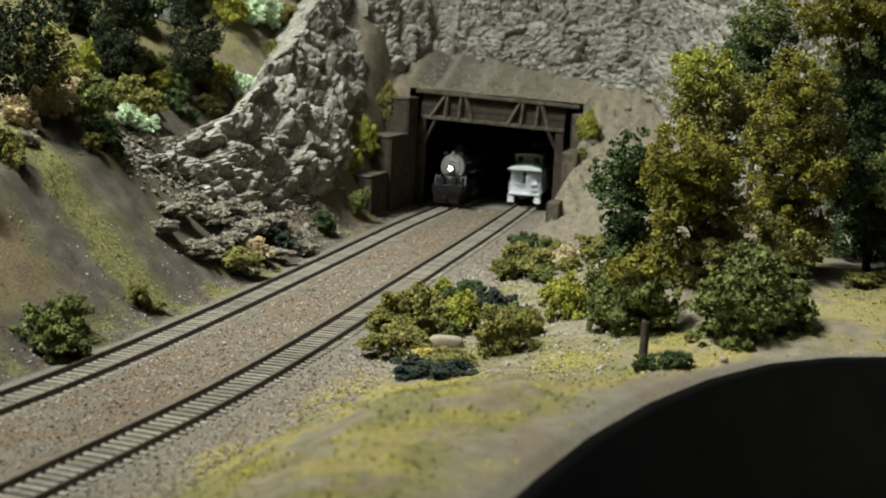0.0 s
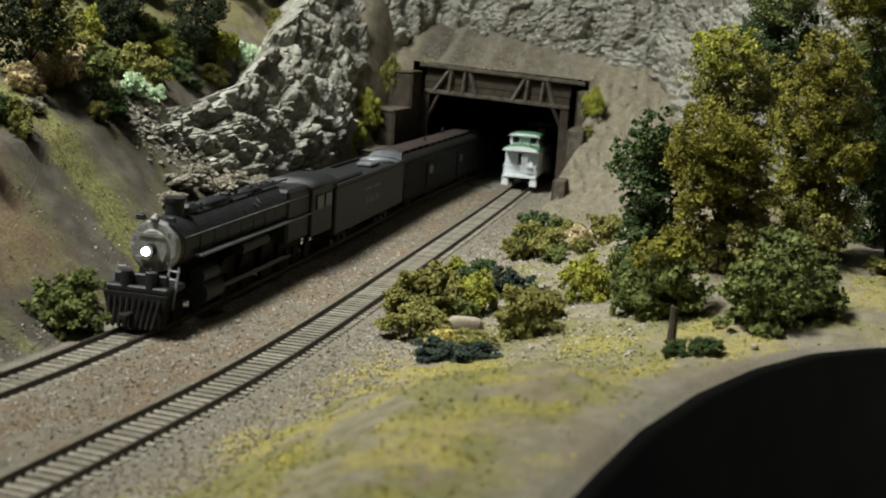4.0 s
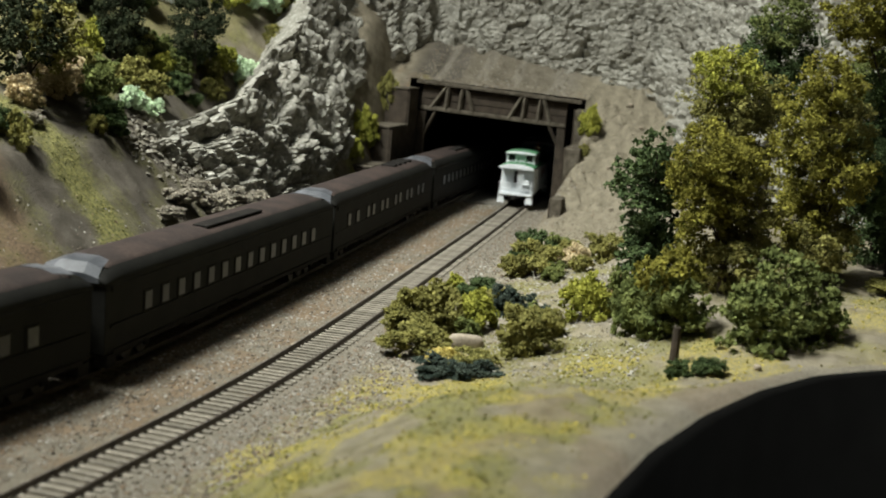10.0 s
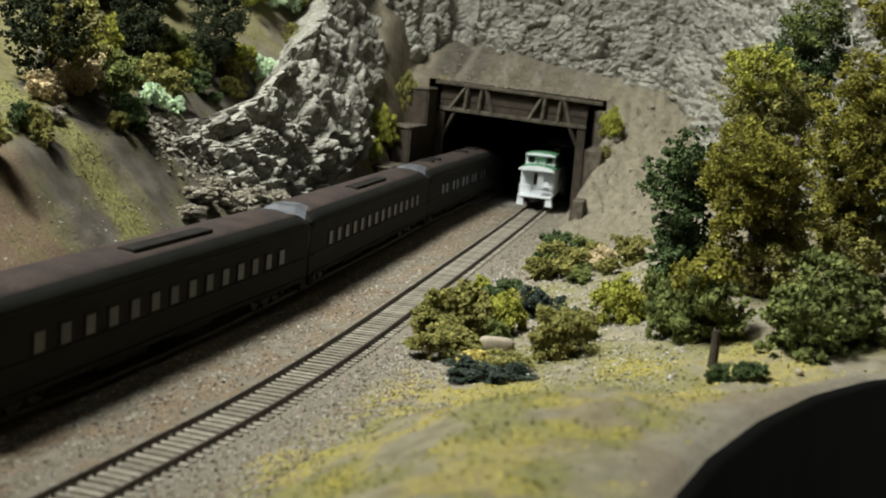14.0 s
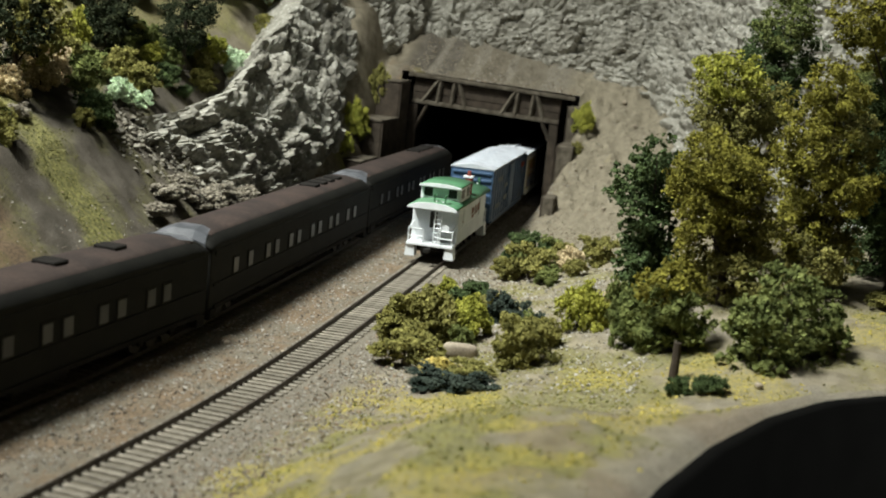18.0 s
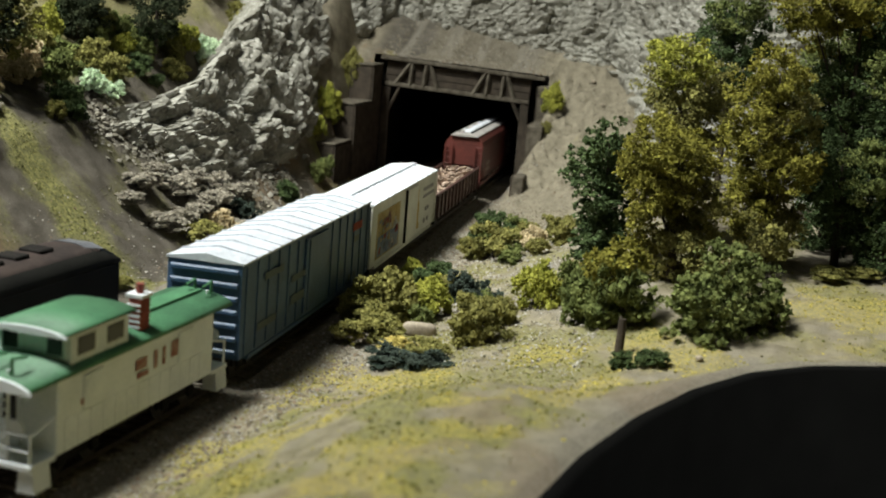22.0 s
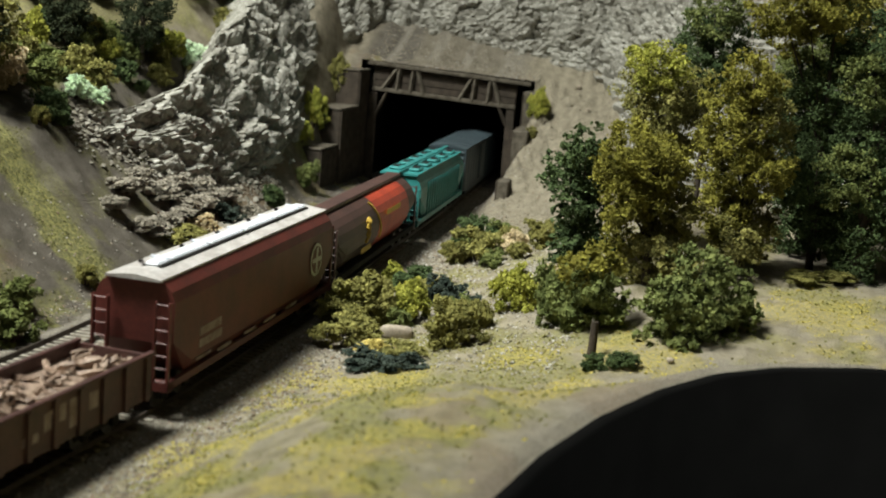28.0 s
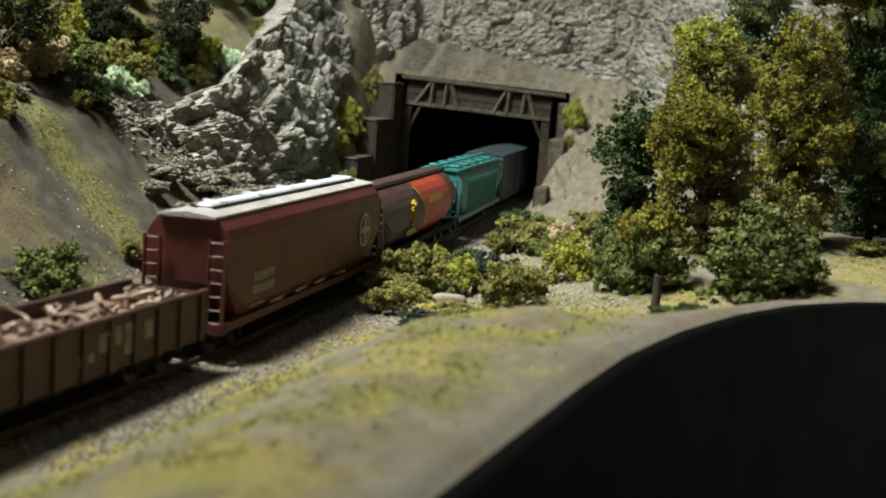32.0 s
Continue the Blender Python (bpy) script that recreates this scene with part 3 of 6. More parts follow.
M_DULLROOF = mat("weathered_metal_roof", (0.62, 0.66, 0.72), (0.5, 0.53, 0.58), 110, 500, 0.5, bump=0.3)
M_HOPROOF = mat("weathered_hopper_roof", (0.46, 0.44, 0.42), (0.34, 0.31, 0.29), 90, 500, 0.6, bump=0.2)
M_GONDOLA = mat("grimy_brown_gondola", (0.075, 0.03, 0.024), (0.045, 0.02, 0.017), 70, 600, 0.6, bump=0.2)
M_CREAM = mat("cream_boxcar_paint", (0.74, 0.74, 0.69), (0.63, 0.63, 0.58), 60, 700, 0.55, bump=0.1)
M_BOXRED = mat("boxcar_red", (0.12, 0.025, 0.018), (0.078, 0.019, 0.014), 60, 700, 0.55, bump=0.1)
M_ORANGE = mat("orange_red_hopper", (0.42, 0.055, 0.025), (0.3, 0.04, 0.02), 60, 700, 0.5, bump=0.1)
M_BROWN = mat("brown_hopper_end", (0.07, 0.035, 0.028), (0.045, 0.024, 0.02), 60, 700, 0.55, bump=0.1)
M_TEAL = mat("teal_hopper", (0.03, 0.22, 0.21), (0.02, 0.15, 0.145), 60, 700, 0.5, bump=0.1)
M_SLATE = mat("slate_boxcar", (0.05, 0.075, 0.085), (0.035, 0.05, 0.06), 60, 700, 0.5, bump=0.1)
M_DARKGLASS = mat("dark_glass", (0.01, 0.011, 0.012), (0.008, 0.008, 0.008), 100, 500, 0.35, bump=0)
M_GOLD = mat("yellow_lettering", (0.55, 0.36, 0.05), (0.45, 0.3, 0.05), 200, 900, 0.6, bump=0)
M_LETTER = mat("pale_lettering", (0.55, 0.54, 0.5), (0.42, 0.41, 0.38), 200, 900, 0.6, bump=0)
M_FADED = mat("faded_lettering", (0.11, 0.1, 0.09), (0.05, 0.05, 0.045), 200, 900, 0.6, bump=0)
M_BRICK = mat("red_chimney", (0.3, 0.08, 0.06), (0.2, 0.055, 0.045), 300, 900, 0.8)
M_REDSTEP = mat("worn_red_lettering", (0.35, 0.06, 0.035), (0.25, 0.05, 0.03), 300, 900, 0.7, bump=0)
M_WORN = mat("worn_red_brown_lettering", (0.26, 0.09, 0.065), (0.4, 0.27, 0.23), 400, 900, 0.7, bump=0)
M_SCRAP = mat("tan_pipe_load", (0.42, 0.31, 0.23), (0.19, 0.13, 0.095), 260, 900, 0.55, vary=0.4)
M_PIC_OCHRE = mat("faded_ochre_print", (0.42, 0.3, 0.12), (0.5, 0.4, 0.22), 120, 700, 0.7, bump=0)
M_PIC_BLUE = mat("faded_blue_print", (0.14, 0.17, 0.26), (0.3, 0.32, 0.34), 160, 700, 0.7, bump=0)
M_FADE_PALE = mat("dim_pale_lettering", (0.3, 0.24, 0.22), (0.18, 0.12, 0.1), 200, 900, 0.6, bump=0)
M_LAMP = glow("headlight_glow", (1.0, 0.97, 0.9), 30)
CARS = {}


def truck(parent, y, r=5.6, wb=19, six=False):
    t = part("truck", box(box(B(), -10.6, -9.2, y - wb / 2 - 4, y + wb / 2 + 4, 4.0, 7.5, 0.5), 9.2, 10.6, y - wb / 2 - 4, y + wb / 2 + 4, 4.0, 7.5, 0.5), M_UNDER, parent)
    b = box(B(), -9, 9, y - 2.5, y + 2.5, 4.5, 8.5, 0.4)
    part("bolster", b, M_UNDER, t)
    for k in ((-1, 0, 1) if six else (-1, 1)):
        b = rod(B(), (-8.9, y + k * wb / 2, r - 0.3), (8.9, y + k * wb / 2, r - 0.3), 1.2, seg=6)
        for s in (-1, 1):
            rod(b, (s * 7.2, y + k * wb / 2, r - 0.3), (s * 9.0, y + k * wb / 2, r - 0.3), r - 0.3, seg=18)
        part("wheelset", b, M_WHEEL, t)
    for s in (-1, 1):
        for k in (-1, 1):
            part("journal_box", box(B(), s * 10.4, s * 12.2, y + k * wb / 2 - 2, y + k * wb / 2 + 2, 3.6, 7.6, 0.5), M_UNDER, t)
    return t


def coupler(parent, y, s):
    b = box(B(), -1.4, 1.4, min(y, y + s * 7), max(y, y + s * 7), 7.2, 9.6, 0.4)
    box(b, -2.4, 2.4, min(y + s * 4.5, y + s * 7.5), max(y + s * 4.5, y + s * 7.5), 6.8, 10, 0.6)
    part("coupler", b, M_UNDER, parent)


def arch(w, z0, z1, n=10, pw=2.2):
    """Roof curve points from +w/2 to -w/2."""
    out = []
    for k in range(n + 1):
        a = math.pi * k / n
        c = math.cos(a)
        out.append((w / 2 * math.copysign(abs(c) ** (2 / pw), c), z0 + (z1 - z0) * math.sin(a) ** (2 / pw)))
    return out


def loft(bm, rings):
    vs = [[bm.verts.new(p) for p in r] for r in rings]
    n = len(rings[0])
    for a, b in zip(vs, vs[1:]):
        for i in range(n):
            bm.faces.new((a[i], a[(i + 1) % n], b[(i + 1) % n], b[i]))
    bm.faces.new(vs[0][::-1])
    bm.faces.new(vs[-1])
    bmesh.ops.recalc_face_normals(bm, faces=bm.faces)
    return bm


def passenger_car(kind):
    """Heavyweight car, 280 mm over the body."""
    hl = 140.0
    label = {"baggage": "dark olive baggage car with sliding doors, weathered", "coach": "dark olive heavyweight coach with a row of pale windows", "diner": "dark olive dining car with roof vents and paired windows",
             "sleeper": "dark olive sleeping car with spaced windows and roof hatches"}[kind]
    t = thing("passenger_car", label, "train car", group="dark passenger train")
    part("body", box(B(), -17, 17, -hl, hl, 10, 38, 0.4), M_COACH, t)
    part("sill", box(box(B(), 17.05, 17.7, -hl + 6, hl - 6, 9.2, 11.2), -17.7, -17.05, -hl + 6, hl - 6, 9.2, 11.2), M_UNDER, t)
    part("belt_rail", box(box(B(), 17.05, 17.6, -hl + 4, hl - 4, 20.5, 21.6), -17.6, -17.05, -hl + 4, hl - 4, 20.5, 21.6), M_COACH, t)
    part("letter_board", box(box(B(), 17.05, 17.6, -hl + 4, hl - 4, 35.2, 37.8), -17.6, -17.05, -hl + 4, hl - 4, 35.2, 37.8), M_COACH, t)
    rise = 6.6 if kind == "baggage" else 8.6
    low = [[(x, y, z) for x, z in arch(34.8, 37.9, 37.9 + rise * k)] for y, k in ((-hl - 0.5, 0.5), (-hl + 5, 0.8), (-hl + 13, 1), (hl - 13, 1), (hl - 5, 0.8), (hl + 0.5, 0.5))]
    part("roof", loft(B(), low), M_COACH, t, "dark rounded lower roof", smooth=True)
    if kind == "baggage":
        part("clerestory", box(B(), -8.0, 8.0, -hl + 12, hl - 12, 42.4, 45.2), M_UNDER, t, "black clerestory below the roof deck")
        for k in range(12):
            y = -hl + 22 + k * (2 * hl - 44) / 11
            for sx in (-1, 1):
                part("clerestory_vent", box(B(), min(sx * 8.02, sx * 8.5), max(sx * 8.02, sx * 8.5), y - 4, y + 4, 43.2, 44.8), M_COACH_END, t)
        part("upper_deck", prism(B(), [(9.6, 45.2), (9.4, 45.8), (5, 46.9), (-5, 46.9), (-9.4, 45.8), (-9.6, 45.2)], -hl + 11, hl - 11), M_COACH_ROOF, t, "rusty brown raised roof deck")
        part("stove_pipe", rod(B(), (-4, 62, 46.5), (-4, 62, 52), 1.2, seg=8), M_UNDER, t)
    else:
        crown = [[(x, y, z) for x, z in arch(26, 43.2, 46.7 if abs(y) < hl - 12 else 45.6, 10, 2)] for y in (-hl + 8, -hl + 15, hl - 15, hl - 8)]
        part("upper_deck", loft(B(), crown), M_COACH_ROOF, t, "sooty brown roof crown", smooth=True)
    for s in (-1, 1):
        # sloped deck end and diaphragm at each end
        b = loft(B(), [[(x, s * (hl - 15), z) for x, z in ((10, 42), (9.5, 45.6), (5, 47), (-5, 47), (-9.5, 45.6), (-10, 42))], [(x, s * (hl - 5), z) for x, z in ((12.5, 41), (12, 44), (6, 46), (-6, 46), (-12, 44), (-12.5, 41))], [(x, s * (hl + 0.6), z) for x, z in ((14, 39), (13.5, 41), (7, 42.6), (-7, 42.6), (-13.5, 41), (-14, 39))]])
        # the hoods' pale grey includes the sheen that their slopes reflect
        part("roof_hood", b, M_COACH_END, t, smooth=False)
        part("diaphragm", box(B(), -7, 7, min(s * hl, s * (hl + 2.6)), max(s * hl, s * (hl + 2.6)), 9.5, 38, 0.5), M_UNDER, t)
        for x0, x1 in ((12, 17.4), (-17.4, -12)):
            part("step", box(B(), x0, x1, s * (hl - 5) - 3.5, s * (hl - 5) + 3.5, 4.5, 9.6), M_UNDER, t)
        truck(t, s * 106, 5.4, 26, True)
        coupler(t, s * hl, s)
    if kind == "baggage":
        for sx in (-1, 1):
            for y in (-62, 48):
                d = part("sliding_door", box(B(), min(sx * 17.1, sx * 18), max(sx * 17.1, sx * 18), y - 12, y + 12, 11.5, 33.5, 0.3), M_COACH, t)
                part("door_window", box(B(), min(sx * 18.02, sx * 18.3), max(sx * 18.02, sx * 18.3), y - 6, y + 6, 24, 30), M_DARKGLASS, d)
        part("roof_pipe", rod(B(), (3, -30, 46.5), (3, -30, 49.5), 1.1, seg=8), M_UNDER, t)
    else:
        ys = {"coach": [-104 + 16.0 * k for k in range(14)], "diner": [-94, -80, -56, -42, -20, -6, 17, 30, 54, 67, 90, 103], "sleeper": [-108, -88, -62, -48, -25, -11, 14, 28, 50, 64, 88, 104]}[kind]
        for y in ys:
            for sx in (-1, 1):
                w = part("window", box(B(), min(sx * 17.02, sx * 17.35), max(sx * 17.02, sx * 17.35), y - 4.2, y + 4.2, 21.8, 31), M_COACH, t)
                part("pane", box(B(), min(sx * 17.37, sx * 17.5), max(sx * 17.37, sx * 17.5), y - 3.0, y + 3.0, 22.8, 30), M_PANE, w)
        if kind != "coach":
            for y in ([56, 72, 88, 104] if kind == "sleeper" else [-84, -62, 42, 84]):
                part("roof_vent", box(B(), -5.5, 5.5, y - 4.5, y + 4.5, 45.5, 48, 0.5), M_UNDER, t)
        else:
            part("roof_hatch", box(B(), 1, 9, -28, 42, 45.9, 47.4, 0.3), M_UNDER, t)
    part("underbody_gear", box(box(box(B(), -12, 12, -56, -18, 3.5, 10.4, 0.8), -13, 13, 4, 38, 4.5, 10.4, 0.8), -3, 3, -132, 132, 8.8, 10.4), M_UNDER, t)
    return t


def locomotive():
    """Steam engine; front at -y, 184 mm over pilot and cab."""
    t = thing("steam_locomotive", "black steam locomotive with silver smokebox front and lit headlight", "locomotive", group="dark passenger train")
    f, zc = -92.0, 35.5
    part("boiler", rod(B(), (0, f + 20, zc), (0, f + 128, zc + 0.6), 12.0, 13.2, 32), M_LOCO, t, smooth=False)
    part("firebox", box(B(), -14.2, 14.2, f + 124, f + 154, 16, 47, 1.5), M_LOCO, t)
    front = part("smokebox_front", rod(rod(B(), (0, f + 17, zc), (0, f + 20.2, zc), 11.4, 12.2, 32), (0, f + 15.8, zc), (0, f + 17.1, zc), 7.4, 8.0, 24), M_SMOKEBOX, t, "silver painted smokebox front")
    for k in range(16):
        a = k * math.pi / 8
        part("bolt", rod(B(), (math.cos(a) * 10.3, f + 17.4, zc + math.sin(a) * 10.3), (math.cos(a) * 10.3, f + 16.3, zc + math.sin(a) * 10.3), 0.6, seg=6), M_SMOKEBOX, front)
    for z in (zc - 5.5, zc + 5.5):
        part("hinge_strap", box(B(), -8, 6, f + 15.3, f + 16, z - 0.8, z + 0.8), M_SMOKEBOX, front)
    part("headlight_housing", rod(B(), (0, f + 11.6, zc - 1), (0, f + 16, zc - 1), 3.1, seg=18), M_LOCO, t)
    part("headlight_lens", rod(B(), (0, f + 11.0, zc - 1), (0, f + 11.55, zc - 1), 1.8, seg=18), M_LAMP, t, "glowing white headlight lens")
    part("bell", rod(B(), (0, f + 17, zc + 12), (0, f + 19.5, zc + 14.6), 2.0, 0.8, 12), M_SMOKEBOX, t, "small dull metal bell")
    for x in (-7.5, 7.5):
        part("number_board", box(B(), x - 2, x + 2, f + 18, f + 20, zc + 11.5, zc + 14, 0.3), M_LOCO, t)
    part("smokestack", rod(rod(B(), (0, f + 34, 46), (0, f + 34, 54), 4.4, seg=20), (0, f + 34, 54), (0, f + 34, 55.6), 5.0, seg=20), M_LOCO, t)
    part("stack_shroud", box(B(), -5, 5, f + 38, f + 48, 46, 51.5, 1.5), M_LOCO, t)
    for y0, y1, zt in ((f + 54, f + 80, 3.6), (f + 92, f + 118, 3.2)):
        bm = B()
        bmesh.ops.create_uvsphere(bm, u_segments=16, v_segments=8, radius=1, matrix=Matrix.Translation((0, (y0 + y1) / 2, 47.5)) @ Matrix.Diagonal((6.0, (y1 - y0) / 2, zt, 1)))
        part("dome", bm, M_LOCO, t, smooth=True)
    for k in range(9):
        y = f + 24 + k * 12.6
        bm = B()
        bmesh.ops.create_cone(bm, cap_ends=True, segments=32, radius1=12.35 + k * 0.14, radius2=12.35 + k * 0.14, depth=0.8, matrix=Matrix.Translation((0, y, zc + 0.05 * k)) @ Matrix.Rotation(math.pi / 2, 4, "X"))
        part("boiler_band", bm, M_LOCO, t)
    rnd = random.Random(4)
    for k in range(16):  # pipes, valves and sand lines on the boiler top
        y, s = f + 48 + k * 5.2, rnd.choice((-1, 1))
        a0, a1 = rnd.uniform(0.1, 0.4), rnd.uniform(0.8, 1.3)
        part("sand_pipe", rod(B(), (s * 13.4 * math.sin(a0), y, zc + 13.4 * math.cos(a0)), (s * 13.6 * math.sin(a1), y + rnd.uniform(-5, 5), zc + 13.6 * math.cos(a1)), 0.5, seg=5), M_LOCO, t)
    for k in range(7):
        y = f + 50 + k * 13
        part("valve", box(B(), rnd.uniform(-3, 0), rnd.uniform(1, 4), y, y + rnd.uniform(2, 4), 47, 50 + rnd.uniform(0, 2.4), 0.4), M_LOCO, t)
    part("top_pipe", rod(B(), (4.5, f + 40, 49.5), (5, f + 140, 50.5), 0.6, seg=6), M_LOCO, t)
    for s in (-1, 1):
        part("running_board", box(B(), min(s * 11.5, s * 15.9), max(s * 11.5, s * 15.9), f + 32, f + 152, 29.2, 30.4, 0.2), M_COACH_END, t)
        part("handrail", rod(B(), (s * 13, f + 22, 40), (s * 14.2, f + 150, 41), 0.35, seg=6), M_COACH_END, t)
        part("cylinder", rod(rod(B(), (s * 13.4, f + 30, 11.5), (s * 13.4, f + 50, 11.5), 5.6, seg=20), (s * 13, f + 31, 19.5), (s * 13, f + 49, 19.5), 3.8, seg=16), M_LOCO, t)
        lad = B()
        for q in (-2.2, 2.2):
            rod(lad, (s * 13.2 + q, f + 8, 10), (s * 12.6 + q, f + 15, 28), 0.6, seg=5)
        for k in range(5):
            rod(lad, (s * 13.2 - 2.2, f + 8.8 + k * 1.35, 12 + k * 3.5), (s * 13.2 + 2.2, f + 8.8 + k * 1.35, 12 + k * 3.5), 0.55, seg=5)
        part("front_ladder", lad, M_COACH_END, t)
        part("air_tank", rod(B(), (s * 13.6, f + 70, 25.2), (s * 13.6, f + 98, 25.2), 3.2, seg=14), M_LOCO, t)
        part("main_rod", box(B(), min(s * 13.4, s * 14.4), max(s * 13.4, s * 14.4), f + 46, f + 122, 9.0, 11, 0.3), M_WHEEL, t)
        part("side_rod", box(B(), min(s * 11.6, s * 12.6), max(s * 11.6, s * 12.6), f + 64, f + 134, 7.4, 9.2, 0.3), M_WHEEL, t)
        for k in range(4):
            y = f + 66 + k * 22
            w = part("driving_wheel", rod(rod(B(), (s * 7.4, y, 10.2), (s * 9.4, y, 10.2), 10.2, seg=28), (s * 9.4, y, 10.2), (s * 11, y, 10.2), 2.4, seg=12), M_UNDER, t)
        for y in (f + 24, f + 40, f + 146, f + 162):
            part("small_wheel", rod(B(), (s * 7.4, y, 5.2), (s * 9.2, y, 5.2), 5.2, seg=18), M_UNDER, t)
    part("frame", box(B(), -6.5, 6.5, f + 10, f + 160, 7, 20, 0.5), M_UNDER, t)
    part("pilot_deck", box(B(), -15, 15, f + 5, f + 20, 17, 20, 0.6), M_LOCO, t)
    part("front_shield", box(B(), -13, 13, f + 8, f + 10, 19.5, 25, 0.6), M_LOCO, t)
    pilot = part("pilot", prism(B(), [(-12, 2.2), (12, 2.2), (15.5, 17), (-15.5, 17)], f + 4, f + 9), M_UNDER, t)
    for k in range(9):
        part("pilot_bar", rod(B(), (-10.5 + k * 2.6, f + 0.4, 2.4), (-12 + k * 3, f + 4, 15), 0.8, seg=5), M_UNDER, pilot)
    for x in (-6, 6):
        part("front_pump", rod(B(), (x, f + 7, 18.5), (x, f + 7, 26.5), 2.8, seg=14), M_LOCO, t)
    coupler(t, f + 2, -1)
    cab = part("cab", box(B(), -15.9, 15.9, f + 152, f + 182, 15, 44, 0.6), M_LOCO, t)
    part("cab_roof", loft(B(), [[(x, f + 149, z) for x, z in arch(34.4, 43.8, 49)], [(x, f + 186, z) for x, z in arch(34.4, 43.8, 49)]]), M_LOCO, cab, smooth=True)
    for s in (-1, 1):
        for y in (f + 158, f + 170):
            part("cab_window", box(B(), min(s * 15.92, s * 16.7), max(s * 15.92, s * 16.7), y, y + 9, 31, 39), M_DARKGLASS, cab)
    return t


def tender():
    t = thing("tender", "black rectangular locomotive tender with faded pale lettering", "tender", group="dark passenger train")
    hl = 59.0
    part("tank", box(B(), -16.6, 16.6, -hl, hl, 9.5, 40, 0.8), M_LOCO, t)
    part("oil_bunker", box(B(), -13, 13, -hl + 3, -10, 40, 43.5, 1.2), M_LOCO, t)
    for x0, x1 in ((15.4, 16.8), (-16.8, -15.4)):
        part("deck_rim", box(B(), x0, x1, -hl, hl, 40, 42), M_LOCO, t)
    part("water_hatch", box(B(), -6, 6, 22, 38, 40, 43.5, 1.2), M_COACH_END, t)
    part("rear_hood", loft(B(), [[(x, hl - 10, z) for x, z in arch(30, 40.1, 44)], [(x, hl - 0.5, z) for x, z in arch(26, 40.1, 41.5)]]), M_COACH_END, t, smooth=True)
    for s in (-1, 1):
        for k, (y0, y1, z0, z1) in enumerate(((-13, -8.5, 21, 25.5), (-7, -2.5, 21, 25.5), (-1, 3.5, 21, 25.5), (5, 9.5, 21, 25.5), (-14, -3, 30.5, 32.5), (0, 12, 30.5, 32.5))):
            part("lettering_bar", box(B(), min(s * 16.62, s * 16.75), max(s * 16.62, s * 16.75), y0, y1, z0, z1), M_FADED, t)
        truck(t, s * 36, 5.2, 28, True)
    part("underframe", box(B(), -12, 12, -hl + 2, hl - 2, 7.5, 9.4), M_UNDER, t)
    coupler(t, hl, 1)
    return t


def freight_under(t, hl, tb):
    part("underframe", box(box(B(), -4, 4, -hl + 1, hl - 1, 8, 11), -11, 11, -tb + 16, tb - 16, 6.5, 9), M_UNDER, t)
    for s in (-1, 1):
        truck(t, s * tb)
        coupler(t, s * hl, s)


def boxcar(name, label, hl, h, body, roofm, ribs, end_ribs, doors):
    t = thing(name, label, "boxcar", group="freight train")
    w = 17.0
    part("body", box(B(), -w, w, -hl, hl, 10, h, 0.3), body, t)
    rf = prism(B(), [(w + 0.6, h), (w + 0.6, h + 0.8), (0, h + 3.4), (-w - 0.6, h + 0.8), (-w - 0.6, h)], -hl - 0.4, hl + 0.4)
    roof = part("roof", rf, roofm, t)
    n = int(2 * hl / 12)
    for k in range(1, n):
        y = -hl + 2 * hl * k / n
        m = B()
        prism(m, [(w + 0.5, h + 0.9), (w + 0.5, h + 1.5), (0, h + 4.2), (-w - 0.5, h + 1.5), (-w - 0.5, h + 0.9), (0, h + 3.5)], y - 0.5, y + 0.5)
        part("roof_rib", m, roofm, roof)
    for s in (-1, 1):
        for k in range(end_ribs):
            z = 13 + (h - 16) * k / (end_ribs - 1)
            part("end_rib", box(B(), -w + 1.5, w - 1.5, min(s * hl, s * (hl + 1.1)), max(s * hl, s * (hl + 1.1)), z - 1.1, z + 1.1, 0.5), body, t)
        for k in range(ribs):
            y = -hl + 4 + (2 * hl - 8) * k / max(ribs - 1, 1)
            if abs(y) > doors + 1:
                part("side_rib", box(B(), min(s * w, s * (w + 0.6)), max(s * w, s * (w + 0.6)), y - 0.6, y + 0.6, 11, h - 1), body, t)
        d = None if not doors else part("door", box(B(), min(s * (w + 0.02), s * (w + 1.2)), max(s * (w + 0.02), s * (w + 1.2)), -doors, doors, 12, h - 2, 0.3), body, t)
        if doors:
            part("door_bar", rod(B(), (s * (w + 1.5), -doors + 3, 13), (s * (w + 1.5), -doors + 3, h - 3), 0.4, seg=5), body, d)
        part("sill", box(B(), min(s * (w - 2), s * (w + 0.4)), max(s * (w - 2), s * (w + 0.4)), -hl + 8, hl - 8, 8.2, 10), body, t)
        lad = B()
        for q in (-2, 2):
            rod(lad, (s * (w + 0.9), hl - 4 + q, 11), (s * (w + 0.9), hl - 4 + q, h - 2), 0.35, seg=4)
        for k in range(8):
            z = 13 + k * (h - 17) / 7
            rod(lad, (s * (w + 0.9), hl - 6, z), (s * (w + 0.9), hl - 2, z), 0.35, seg=4)
        part("ladder", lad, body, t)
    freight_under(t, hl, hl - 19)
    return t


